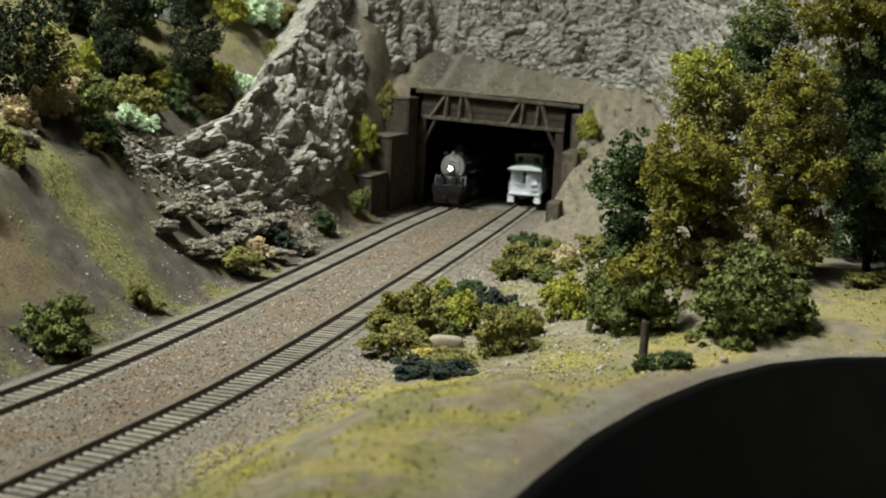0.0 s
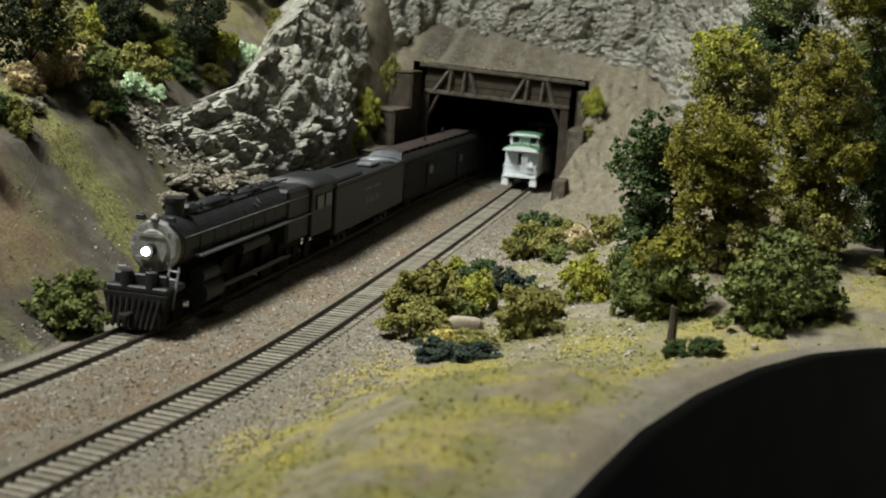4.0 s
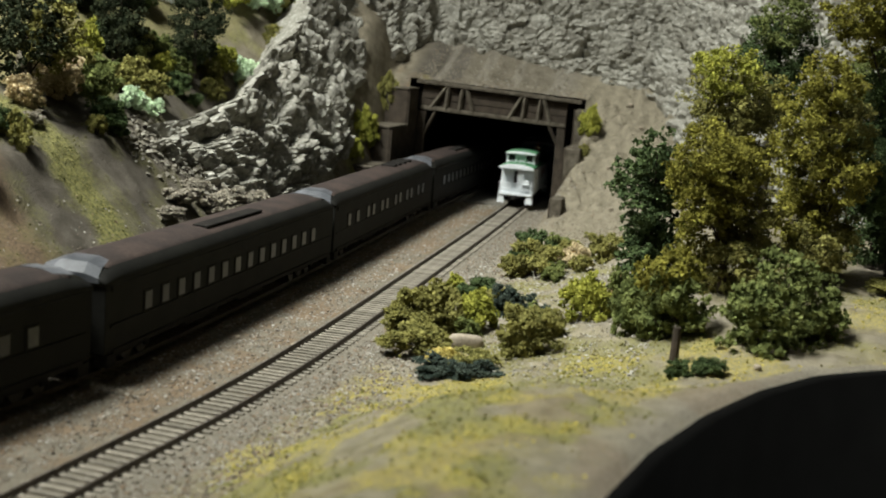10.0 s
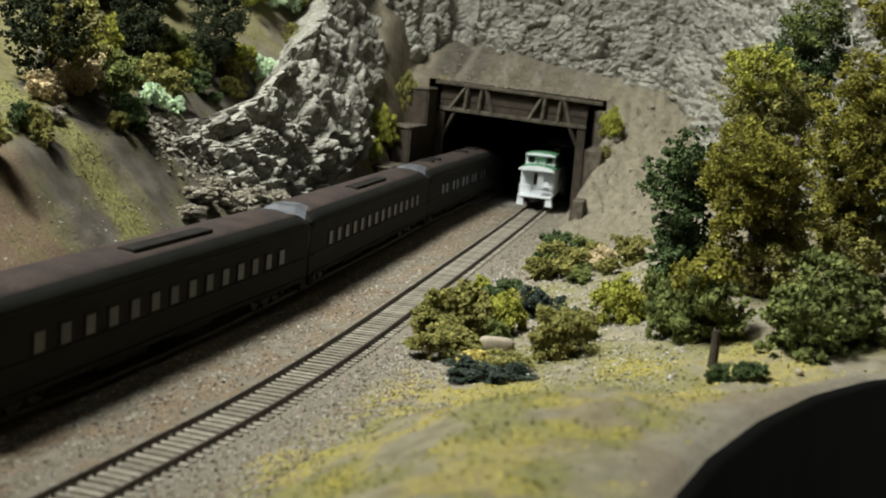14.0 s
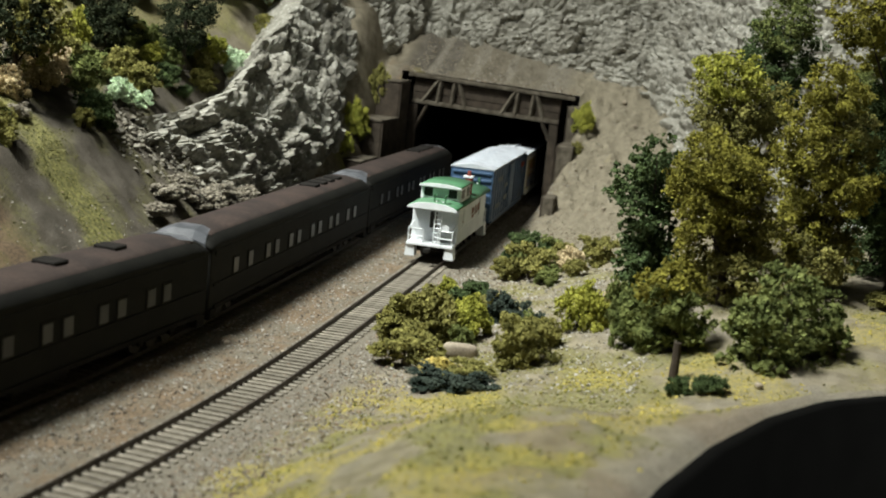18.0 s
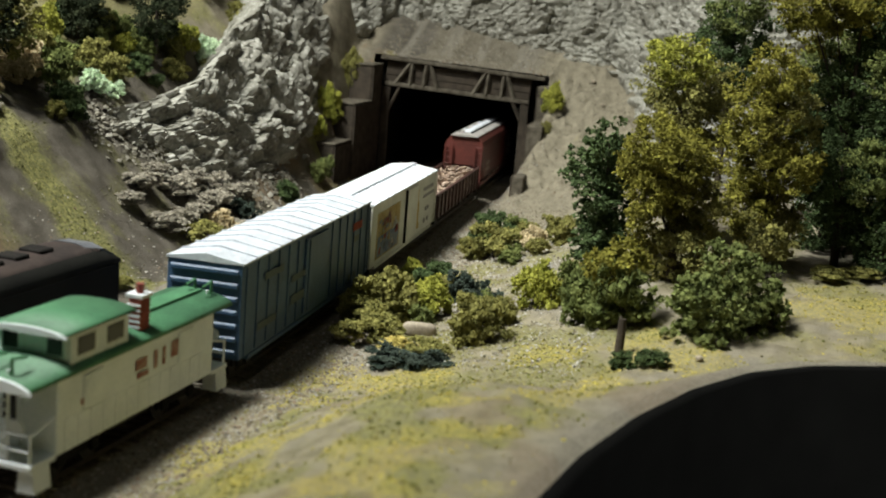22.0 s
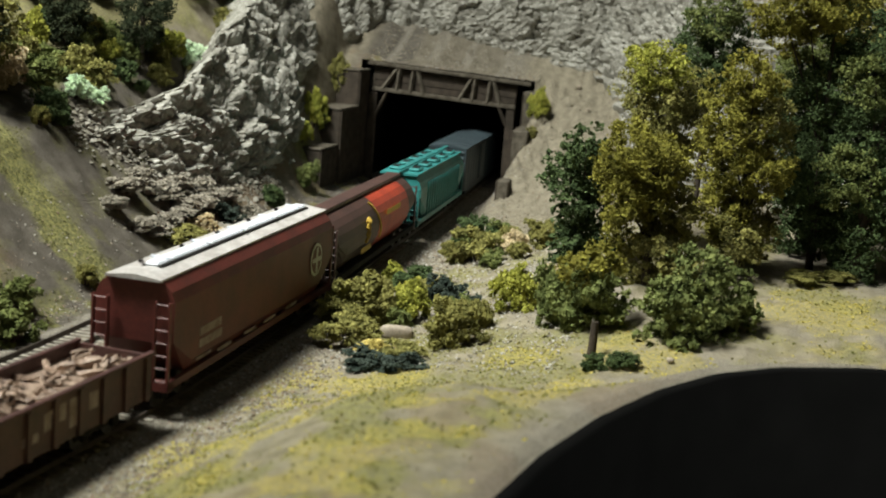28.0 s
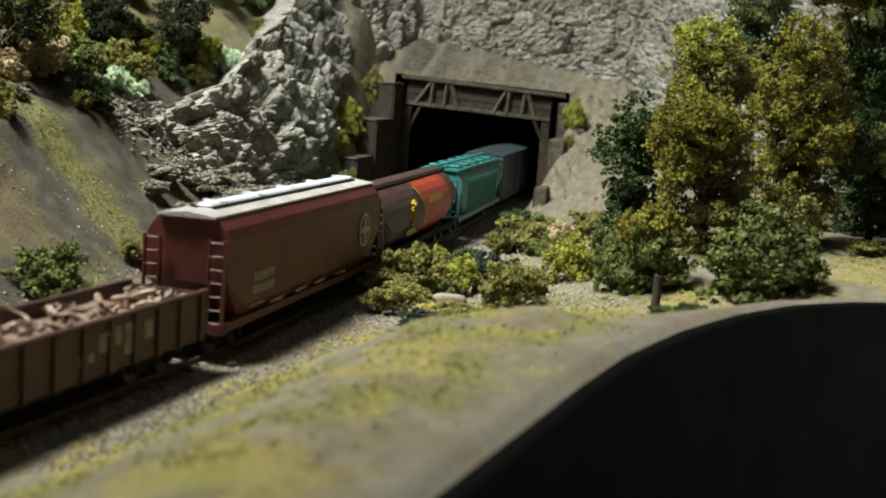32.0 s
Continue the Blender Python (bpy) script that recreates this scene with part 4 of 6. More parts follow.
def caboose():
    t = thing("caboose", "cream-white wooden caboose with green roof and cupola", "caboose", group="freight train")
    w, hl, h = 16.2, 42.0, 35.8
    part("body", box(B(), -w, w, -hl, hl, 11, h, 0.3), M_WHITE, t)
    rf = loft(B(), [[(x, -hl - 12, z) for x, z in arch(33.8, h, h + 4.4, 10, 2)], [(x, hl + 12, z) for x, z in arch(33.8, h, h + 4.4, 10, 2)]])
    part("roof", rf, M_GREEN, t, smooth=True)
    tr_ = loft(B(), [[(x, -hl - 13, z) for x, z in arch(34.6, h - 0.6, h + 3.8, 10, 2)], [(x, -hl - 11.9, z) for x, z in arch(34.6, h - 0.6, h + 3.8, 10, 2)]])
    part("roof_fascia", tr_, M_WHITE, t)
    cup = part("cupola", box(B(), -14, 14, -34, -6, h + 1, h + 12.5, 0.3), M_WHITE, t, "white cupola with dark windows")
    crf = loft(B(), [[(x, -37, z) for x, z in arch(29.6, h + 12.4, h + 14.8, 10, 2)], [(x, -3, z) for x, z in arch(29.6, h + 12.4, h + 14.8, 10, 2)]])
    part("cupola_roof", crf, M_GREEN, cup, smooth=True)
    ce = loft(B(), [[(x, -38, z) for x, z in arch(30.2, h + 11.9, h + 14.3, 10, 2)], [(x, -36.9, z) for x, z in arch(30.2, h + 11.9, h + 14.3, 10, 2)]])
    part("cupola_fascia", ce, M_WHITE, cup)
    for s in (-1, 1):
        for x in (-8.5, 8.5):
            fr = part("window_frame", box(B(), x - 4, x + 4, min(-20 + s * 14.02, -20 + s * 14.6), max(-20 + s * 14.02, -20 + s * 14.6), h + 4, h + 11.6), M_WHITE, cup)
            part("window_glass", box(B(), x - 2.9, x + 2.9, min(-20 + s * 14.62, -20 + s * 14.8), max(-20 + s * 14.62, -20 + s * 14.8), h + 5, h + 10.6), M_DARKGLASS, cup)
        for y in (-27, -13):
            part("window_glass", box(B(), min(s * 14.02, s * 14.3), max(s * 14.02, s * 14.3), y - 4, y + 4, h + 4.6, h + 10.6), M_DARKGLASS, cup)
        for y, gl in ((-26, 1), (24, 1)):
            fr = part("window_frame", box(B(), min(s * (w + 0.02), s * (w + 0.5)), max(s * (w + 0.02), s * (w + 0.5)), y - 4.6, y + 4.6, 22.5, 34), M_WHITE, t)
            part("window_glass", box(B(), min(s * (w + 0.52), s * (w + 0.7)), max(s * (w + 0.52), s * (w + 0.7)), y - 3.4, y + 3.4, 23.8, 32.6), M_WHITE if s > 0 else M_DARKGLASS, fr)
        for k in range(13):
            y = -36 + k * 6
            part("side_board", box(B(), min(s * (w + 0.02), s * (w + 0.25)), max(s * (w + 0.02), s * (w + 0.25)), y - 2.8, y + 2.8, 11.4, 22), M_WHITE, t)
        # worn lettering bars
        for y0, y1, z0, z1 in ((-32, -22, 24.5, 26.5), (-5, 1, 27, 31), (-4, 2, 24, 26), (5, 7, 25, 31.5), (10, 11.6, 25, 31.5), (15, 19, 26, 32), (20, 26, 28.5, 31.5), (21, 27, 23.5, 26.5)):
            part("lettering_bar", box(B(), min(s * (w + 0.3), s * (w + 0.42)), max(s * (w + 0.3), s * (w + 0.42)), y0, y1, z0, z1), M_WORN, t)
        # end platforms
        e = s * (hl + 10)
        part("platform", box(B(), -w, w, min(s * hl, s * (hl + 11)), max(s * hl, s * (hl + 11)), 10, 12, 0.3), M_WHITE, t)
        for x in (-13.5, 13.5):
            part("platform_step", prism(B(), [(x - 3.4, 2.6), (x + 3.4, 2.6), (x + 2.6, 10), (x - 2.6, 10)], min(s * (hl + 3), s * (hl + 10)), max(s * (hl + 3), s * (hl + 10))), M_WHITE, t)
        for x in (-15, -5, 5, 15):
            part("railing_post", rod(B(), (x, e, 12), (x, e, 22 if abs(x) > 6 else 20), 0.5, seg=5), M_WHITE, t)
        for z in (16, 21):
            for x0, x1 in ((-15, -5), (5, 15)):
                part("railing_bar", rod(B(), (x0, e, z), (x1, e, z), 0.5, seg=5), M_WHITE, t)
        for x in (-15, 15):
            part("railing_bar", rod(B(), (x, e, 21), (x, s * hl, 24), 0.5, seg=5), M_WHITE, t)
        lad = B()
        for x in (2.0, 6.5):
            rod(lad, (x, e, 11), (x, e - s * 0.5, 41), 0.55, seg=5)
        for k in range(9):
            rod(lad, (2.0, e, 13.5 + k * 3), (6.5, e, 13.5 + k * 3), 0.5, seg=5)
        part("end_ladder", lad, M_WHITE, t)
        grab = B()
        for x in (0.5, 8):
            rod(grab, (x, e, h + 4), (x, e, h + 9), 0.6, seg=5)
            rod(grab, (x, e, h + 9), (x, e - s * 6, h + 8), 0.6, seg=5)
        part("roof_grab", grab, M_GREEN, t)
        door = part("end_door", box(B(), -5, 3, min(s * hl, s * (hl + 0.5)), max(s * hl, s * (hl + 0.5)), 12, 34), M_WHITE, t)
        part("door_glass", box(B(), -3.6, 1.2, min(s * (hl + 0.52), s * (hl + 0.8)), max(s * (hl + 0.52), s * (hl + 0.8)), 21, 32), M_DARKGLASS, door)
        part("brake_wheel", rod(B(), (10, e - s * 0.6, 23), (10, e, 23), 2.6, seg=12), M_WHITE, t)
    part("roof_walk", box(B(), -4, 4, -3, hl + 10, h + 4.4, h + 5.4), M_GREEN, t)
    part("chimney", box(B(), 7, 12, 2, 8, h + 2, h + 14.4, 0.3), M_BRICK, t, "red stove chimney with white band")
    part("chimney_cap", box(B(), 5.9, 12.6, 1.4, 8.6, h + 14.4, h + 15.6), M_WHITE, t)
    for k in range(5):
        part("mortar_course", box(B(), 6.8, 12.2, 1.8, 8.2, h + 4 + k * 2, h + 4.5 + k * 2), M_WHITE, t)
    part("chimney_pot", rod(B(), (9.5, 5, h + 15.6), (9.5, 5, h + 19), 1.4, seg=10), M_BRICK, t)
    freight_under(t, hl + 11, 27)
    return t


def gondola():
    t = thing("gondola", "boxcar-red open gondola loaded with tan pipe scrap", "gondola", group="freight train")
    w, hl, h = 16.5, 63.0, 26.5
    part("floor_pan", box(B(), -w, w, -hl, hl, 10, 12), M_GONDOLA, t)
    for s in (-1, 1):
        part("side", box(B(), min(s * (w - 1), s * w), max(s * (w - 1), s * w), -hl, hl, 12, h), M_GONDOLA, t)
        part("end", box(B(), -w, w, min(s * (hl - 1), s * hl), max(s * (hl - 1), s * hl), 12, h), M_GONDOLA, t)
        part("top_chord", box(B(), min(s * (w - 1.4), s * (w + 0.8)), max(s * (w - 1.4), s * (w + 0.8)), -hl - 0.5, hl + 0.5, h, h + 1.4, 0.3), M_GONDOLA, t)
        for k in range(13):
            y = -hl + 3 + k * (2 * hl - 6) / 12
            part("side_post", box(B(), min(s * w, s * (w + 1.2)), max(s * w, s * (w + 1.2)), y - 0.9, y + 0.9, 10, h), M_GONDOLA, t)
        for y0, y1, z0, z1 in ((20, 24.5, 18, 24), (26, 30, 18, 24), (34, 38, 17, 23), (16, 19, 17, 23), (8, 14, 15, 18), (26, 32, 14, 18)):
            part("lettering_bar", box(B(), min(s * (w + 0.02), s * (w + 0.15)), max(s * (w + 0.02), s * (w + 0.15)), y0, y1, z0, z1), M_FADE_PALE, t)
    rnd = random.Random(9)
    for k in range(210):
        bm = B()
        x, y, z = rnd.uniform(-12, 12), rnd.uniform(-58, 58), rnd.uniform(22.5, 28.5)
        r, rr = rnd.uniform(2.4, 6.0), rnd.uniform(0.6, 1.4)
        m = Matrix.Translation((x, y, z - abs(x) * 0.14)) @ Euler((rnd.uniform(-0.7, 0.7), rnd.uniform(-0.7, 0.7), rnd.uniform(0, 6.3))).to_matrix().to_4x4()
        n1, n2, a1 = 6, 4, rnd.uniform(0.9, 3.4)
        ring = []
        for i in range(n1):
            a = a1 * i / (n1 - 1)
            ring.append([bm.verts.new(m @ Vector(((r + rr * math.cos(q * 2 * math.pi / n2)) * math.cos(a), (r + rr * math.cos(q * 2 * math.pi / n2)) * math.sin(a) * 0.8, rr * math.sin(q * 2 * math.pi / n2)))) for q in range(n2)])
        for a, b in zip(ring, ring[1:]):
            for q in range(n2):
                bm.faces.new((a[q], a[(q + 1) % n2], b[(q + 1) % n2], b[q]))
        part("scrap_piece", bm, M_SCRAP, t)
    part("scrap_bed", box(B(), -w + 1.1, w - 1.1, -hl + 1.1, hl - 1.1, 12.1, 22.5), M_SCRAP, t)
    freight_under(t, hl, hl - 19)
    return t


def covered_hopper(name, label, hl, h, body, roofm, endm, kind):
    t = thing(name, label, "hopper car", group="freight train")
    w = 17.2
    prof = [(w - 3, 12), (w, 17), (w, h - 8.5), (w - 1.6, h - 4.6), (w - 6, h), (-w + 6, h), (-w + 1.6, h - 4.6), (-w, h - 8.5), (-w, 17), (-w + 3, 12)]
    if kind == "cylinder":
        prof = [(11, 13)] + [(w * math.cos(a), 27 + 17 * math.sin(a)) for a in np.linspace(-0.62, math.pi + 0.62, 18)] + [(-11, 13)]
    cut = 17
    b = B()
    prism(b, prof, -hl + cut if kind != "cylinder" else -4, hl - cut)
    part("body", b, body, t, smooth=False)
    if kind == "cylinder":
        part("brown_body_section", prism(B(), prof, -hl + cut, -4.02), M_BROWN, t, "dark brown half of the tank body")
    for s in (-1, 1):
        # upper end bulkhead and slope sheet
        rings = [[(x, s * (hl - cut), z) for x, z in prof], [(x * (0.995), s * (hl - 3), z if z > 27 else 27 + (z - 12) * 0.15) for x, z in prof]]
        part("end_bulkhead", loft(B(), rings), endm, t)
        part("end_sill", box(B(), -w, w, min(s * (hl - 4), s * hl), max(s * (hl - 4), s * hl), 9, 12.4), endm, t)
        for x in (-w + 0.8, w - 0.8, -w + 7, w - 7):
            part("end_post", box(B(), x - 0.45, x + 0.45, min(s * (hl - 1.6), s * hl), max(s * (hl - 1.6), s * hl), 9, h - 8), endm, t)
        for q in range(7):
            z = 13 + q * (h - 22) / 6
            for xr in (w - 7, -w + 0.8):
                part("ladder_rung", rod(B(), (xr, s * (hl - 0.4), z), (xr + 6.2, s * (hl - 0.4), z), 0.28, seg=4), endm, t)
        part("side_sill", box(B(), min(s * (w - 2.5), s * w), max(s * (w - 2.5), s * w), -hl, hl, 9.6, 12.6), M_UNDER if kind == "cylinder" else body, t)
        if kind == "ribbed":
            for q in range(15):
                y = -hl + cut + 3 + q * (2 * hl - 2 * cut - 6) / 14
                part("side_rib", box(B(), min(s * w, s * (w + 0.8)), max(s * w, s * (w + 0.8)), y - 0.6, y + 0.6, 13, h - 6), body, t)
    for y in np.linspace(-hl + 30, hl - 30, 3):
        part("discharge_chute", loft(B(), [[(-9, y - 9, 12.5), (9, y - 9, 12.5), (9, y + 9, 12.5), (-9, y + 9, 12.5)], [(-4, y - 3, 5), (4, y - 3, 5), (4, y + 3, 5), (-4, y + 3, 5)]]), M_UNDER, t)
    if kind == "smooth":
        rf = B()
        prism(rf, [(w - 5.2, h - 0.6), (w - 5.2, h + 0.2), (0, h + 1.6), (-w + 5.2, h + 0.2), (-w + 5.2, h - 0.6)], -hl + 1, hl - 1)
        part("roof", rf, roofm, t)
        tr2 = part("hatch_trough", box(B(), -3.2, 3.2, -hl + 14, hl - 8, h + 1.2, h + 3.2, 0.8), M_SILVER, t, "white hatch trough along the roof")
        for y in np.linspace(-hl + 22, hl - 16, 5):
            part("hatch_strap", box(B(), -5, 5, y - 0.8, y + 0.8, h + 2.9, h + 3.8), M_SILVER, tr2)
        for x in (-3.8, 3.8):
            part("running_gap", box(B(), x - 0.6, x + 0.6, -hl + 14, hl - 8, h + 0.4, h + 1.9), M_UNDER, t)
        for y in np.linspace(-hl + 20, hl - 20, 5):
            part("roof_knob", box(B(), -9, -7.6, y - 0.8, y + 0.8, h + 0.2, h + 1.8), M_UNDER, t)
    elif kind == "cylinder":
        part("roof_walk", box(B(), -5, 5, -hl + 3, hl - 3, 43.6, 46, 0.4), roofm, t)
        part("brake_platform", box(B(), -15, 15, -hl + 0.5, -hl + 4, 36, 37), M_UNDER, t)
    else:
        part("roof", box(B(), -w + 3, w - 3, -hl + 2, hl - 2, h - 0.3, h + 0.9), roofm, t)
        for y in np.linspace(-hl + 18, hl - 18, 5):
            for x in (-7.5, 7.5):
                hb = part("roof_hatch", box(B(), x - 4.2, x + 4.2, y - 5.5, y + 5.5, h + 0.9, h + 3, 0.8), roofm, t)
                part("hatch_opening", box(B(), x - 2.4, x + 2.4, y - 3.2, y + 3.2, h + 3.02, h + 3.3), M_UNDER, hb)
        part("roof_walk", box(B(), -1.8, 1.8, -hl, hl, h + 3.0, h + 4.0), roofm, t)
    freight_under(t, hl, hl - 15)
    return t


# ---- trains in order, with arc offsets from each train's front ----
ROUND = {"bell", "smokestack", "stack_shroud", "driving_wheel", "small_wheel", "cylinder", "front_ladder", "front_pump", "truck", "coupler", "round_emblem", "scrap_piece", "headlight_housing", "headlight_lens", "smokebox_front", "chimney", "chimney_cap", "chimney_pot"}


def fit_size(t, kx, ky, kz):
    """Draw a car out to its true size; trucks, wheels and round parts keep their shape and move along. 9 mm is the sill height."""
    for top in t.children:
        keep = top.name.split(".")[0] in ROUND
        ys = [v.co.y for v in top.data.vertices]
        shift = (max(ys) + min(ys)) / 2 * (ky - 1)
        for o in (top, *top.children_recursive):
            for v in o.data.vertices:
                if keep:
                    v.co.y += shift
                else:
                    v.co = (v.co.x * kx, v.co.y * ky, 0.009 + (v.co.z - 0.009) * kz if v.co.z > 0.009 else v.co.z)
    return t


PASSENGER, FREIGHT = [], []
PASSENGER.append((fit_size(locomotive(), 1.0, 1.27, 1.0), 117, 60))
PASSENGER.append((fit_size(tender(), 1.0, 1.46, 1.0), 323, 52))
protos = {}
for k, kind in enumerate(("baggage", "coach", "coach", "sleeper", "coach", "coach", "diner", "sleeper", "sleeper")):
    if kind not in protos:
        protos[kind] = passenger_car(kind)
        ob = protos[kind]
    else:
        ob = copy_thing(protos[kind], Matrix())
    PASSENGER.append((ob, 412 + 285.5 * (k + 0.5), 106))

FREIGHT.append((caboose(), 64, 32))
FREIGHT.append((boxcar("boxcar", "faded blue ribbed boxcar with pale metal roof", 81, 48.5, M_BLUE, M_DULLROOF, 15, 7, 14), 230, 72))
FREIGHT.append((boxcar("boxcar", "cream boxcar with faded picture panel and white roof", 69, 46, M_CREAM, M_SILVER, 0, 9, 0), 420, 63))
FREIGHT.append((gondola(), 605, 62))
FREIGHT.append((covered_hopper("covered_hopper", "boxcar-red covered hopper with white weathered roof and round emblem", 83, 52, M_BOXRED, M_HOPROOF, M_BOXRED, "smooth"), 801, 80))
FREIGHT.append((covered_hopper("covered_hopper", "orange-red cylindrical grain hopper with brown ends", 71, 46, M_ORANGE, M_BROWN, M_BROWN, "cylinder"), 1008, 78))
FREIGHT.append((covered_hopper("covered_hopper", "teal ribbed covered hopper with roof hatches", 61.5, 42, M_TEAL, M_TEAL, M_TEAL, "ribbed"), 1206, 68))
FREIGHT.append((boxcar("boxcar", "dark slate boxcar inside the tunnel mouth", 74, 45, M_SLATE, M_SLATE, 13, 7, 12), 1394, 66))


def flat_bar(parent, x, y0, y1, z0, z1, m, name="lettering_bar"):
    return part(name, box(B(), min(x, x + math.copysign(0.15, x)), max(x, x + math.copysign(0.15, x)), y0, y1, z0, z1), m, parent)


def disc(parent, x, y, z, r, m, name):
    return part(name, rod(B(), (x, y, z), (x + math.copysign(0.16, x), y, z), r, seg=28), m, parent)


def decorate():
    blue, cream, red, grain = (FREIGHT[k][0] for k in (1, 2, 4, 5))
    for s in (-1, 1):
        x = s * 17.7
        flat_bar(blue, x, 52, 66, 38, 42, M_REDSTEP, "emblem_bar")
        flat_bar(blue, x, 54, 62, 32, 35, M_SLATE, "emblem_bar")
        for y0, y1, z0, z1 in ((48, 52, 13, 16), (56, 60, 13, 16), (-30, -6, 20, 24), (-30, -12, 30, 33), (-66, -46, 18, 21), (-60, -40, 38, 41)):
            flat_bar(blue, x, y0, y1, z0, z1, M_SLATE)
        if s > 0:
            part("roof_panel", prism(B(), [(-16.8, 47.0), (-16.8, 48.2), (1.5, 50.6), (1.5, 49.0)], -67, 67), M_SILVER, cream)
        # cream car: proud sliding door, picture panel, tower shape and writing bars
        x = s * 17.02
        door = part("sliding_door", box(B(), min(x, x + s * 1.3), max(x, x + s * 1.3), -4, 20, 11, 44.5, 0.3), M_CREAM, cream)
        part("door_edge", box(B(), min(x, x + s * 1.5), max(x, x + s * 1.5), -5, -4.05, 11, 44.5), M_UNDER, cream)
        panel = part("picture_panel", box(B(), min(x, x + s * 0.2), max(x, x + s * 0.2), -60, -16, 13, 40), M_PIC_OCHRE, cream, "faded ochre and blue picture panel")
        x2 = s * 17.24
        flat_bar(panel, x2, -58, -18, 14, 26, M_PIC_BLUE, "picture_patch")
        pick = random.Random(31)
        for k in range(34):  # broken painted shapes, sky above and town below
            low = k % 2
            yc, zc = pick.uniform(-56, -20), pick.uniform(15.5, 26) if low else pick.uniform(27, 37.5)
            m = pick.choice((M_PIC_BLUE, M_REDSTEP, M_LETTER, M_PIC_OCHRE, M_SLATE, M_WORN) if low else (M_PIC_OCHRE, M_LETTER, M_ORANGE, M_PIC_BLUE, M_WORN))
            dy, dz, lean = pick.uniform(0.8, 3.4), pick.uniform(0.7, 2.6), pick.uniform(-1.5, 1.5)
            xa = x2 + s * (0.17 + 0.008 * k)
            bm = B()
            bm.faces.new([bm.verts.new(q) for q in ((xa, yc - dy, zc - dz), (xa, yc + dy, zc - dz + lean * 0.5), (xa, yc + dy * 0.8 + lean, zc + dz), (xa, yc - dy * 0.6, zc + dz - lean * 0.4))])
            bmesh.ops.solidify(bm, geom=bm.faces[:], thickness=0.1)
            part("picture_patch", bm, m, panel)
        part("tower_shape", prism(B(), [(x2, 14), (x2 + s * 0.15, 14), (x2 + s * 0.15, 41), (x2, 41)], 22.5, 24.5), M_GOLD, cream)
        flat_bar(cream, x2, 21.5, 28.5, 14, 18, M_GOLD, "tower_shape")
        flat_bar(cream, x2, 24.6, 26.6, 18, 32, M_GOLD, "tower_shape")
        for y0, y1, z0, z1 in ((36, 60, 37, 39.5), (36, 62, 32.5, 34.5), (42, 52, 23, 25.5), (40, 44, 15, 18), (48, 52, 15, 18)):
            flat_bar(cream, x2, y0, y1, z0, z1, M_PANE)
        # red hopper: round emblem with a cross, writing bars
        x = s * 17.22
        e = disc(red, x, 58, 31, 8.5, M_LETTER, "round_emblem")
        disc(e, x + s * 0.17, 58, 31, 7.0, M_BOXRED, "emblem_ring")
        flat_bar(e, x + s * 0.36, 56.8, 59.2, 24.6, 37.4, M_LETTER, "emblem_cross")
        flat_bar(e, x + s * 0.36, 52, 64, 29.8, 32.2, M_LETTER, "emblem_cross")
        for y0, y1, z0, z1 in ((-60, -42, 25, 28.4), (-60, -41, 20, 23.4), (-62, -50, 15.4, 16.4), (-44, -32, 13.6, 15), (-20, -8, 13.6, 15), (0, 12, 13.6, 15), (24, 36, 13.6, 15)):
            flat_bar(red, x, y0, y1, z0, z1, M_FADE_PALE)
        # grain car: brown half with yellow wheat mark and curved yellow line
        for k in range(9):
            a = -0.5 + k * 0.16
            x, z = s * (17.3 * math.cos(a) + 0.2), 27 + 17.2 * math.sin(a)
            part("colour_line", rod(B(), (x, -6 + 14 * (0.5 - a) * 0.5, z), (s * (17.3 * math.cos(a + 0.16) + 0.2), -6 + 14 * (0.5 - a - 0.16) * 0.5, 27 + 17.2 * math.sin(a + 0.16)), 0.7, seg=5), M_GOLD, grain)
        for k in range(7):
            part("wheat_mark", rod(B(), (s * 17.35, -26 + (k % 2) * 3.2, 22 + k * 1.9), (s * 17.0, -23 + (k % 2) * 3.2, 24 + k * 1.9), 1.0, seg=5), M_GOLD, grain)
        for y0, y1, z0, z1 in ((8, 34, 31, 34), (-34, -18, 17, 20)):
            flat_bar(grain, s * 17.3, y0, y1, z0, z1, M_GOLD)


decorate()
for (car, _, _), k in zip(FREIGHT, ((0.97, 1.2, 0.99), (0.96, 1.16, 1.03), (0.96, 1.275, 1.0), (0.97, 1.41, 1.0), (0.97, 1.19, 1.0), (0.97, 1.41, 1.05), (0.97, 1.46, 1.08), (0.95, 1.22, 1.04))):
    fit_size(car, *k)

PASS_T = [(0, 43), (0.5, 94), (1, 158), (1.5, 240), (2, 337), (2.5, 424), (3, 513), (3.5, 595), (4, 675), (4.5, 758), (6.5, 1125), (7, 1217), (8, 1395), (9, 1552), (10, 1710), (11, 1875), (12, 2040), (13, 2207), (14, 2370), (14.5, 2453), (16.5, 2791), (17, 2872), (18, 3030), (19, 3185), (20, 3343), (21, 3501), (22, 3655), (23, 3805), (26, 4180), (29, 4320), (32, 4330)]
FREIGHT_T = [(0, -16), (1, 17), (2, 32), (4, 33), (14.6, 34), (15.6, 108), (16.5, 201), (17, 250), (17.5, 306), (18, 365), (19, 481), (20, 599), (21, 716), (22, 831), (23, 943), (24, 1065), (24.5, 1126), (25.5, 1258), (26.5, 1380), (27, 1419), (27.5, 1434), (28, 1438), (32, 1439)]


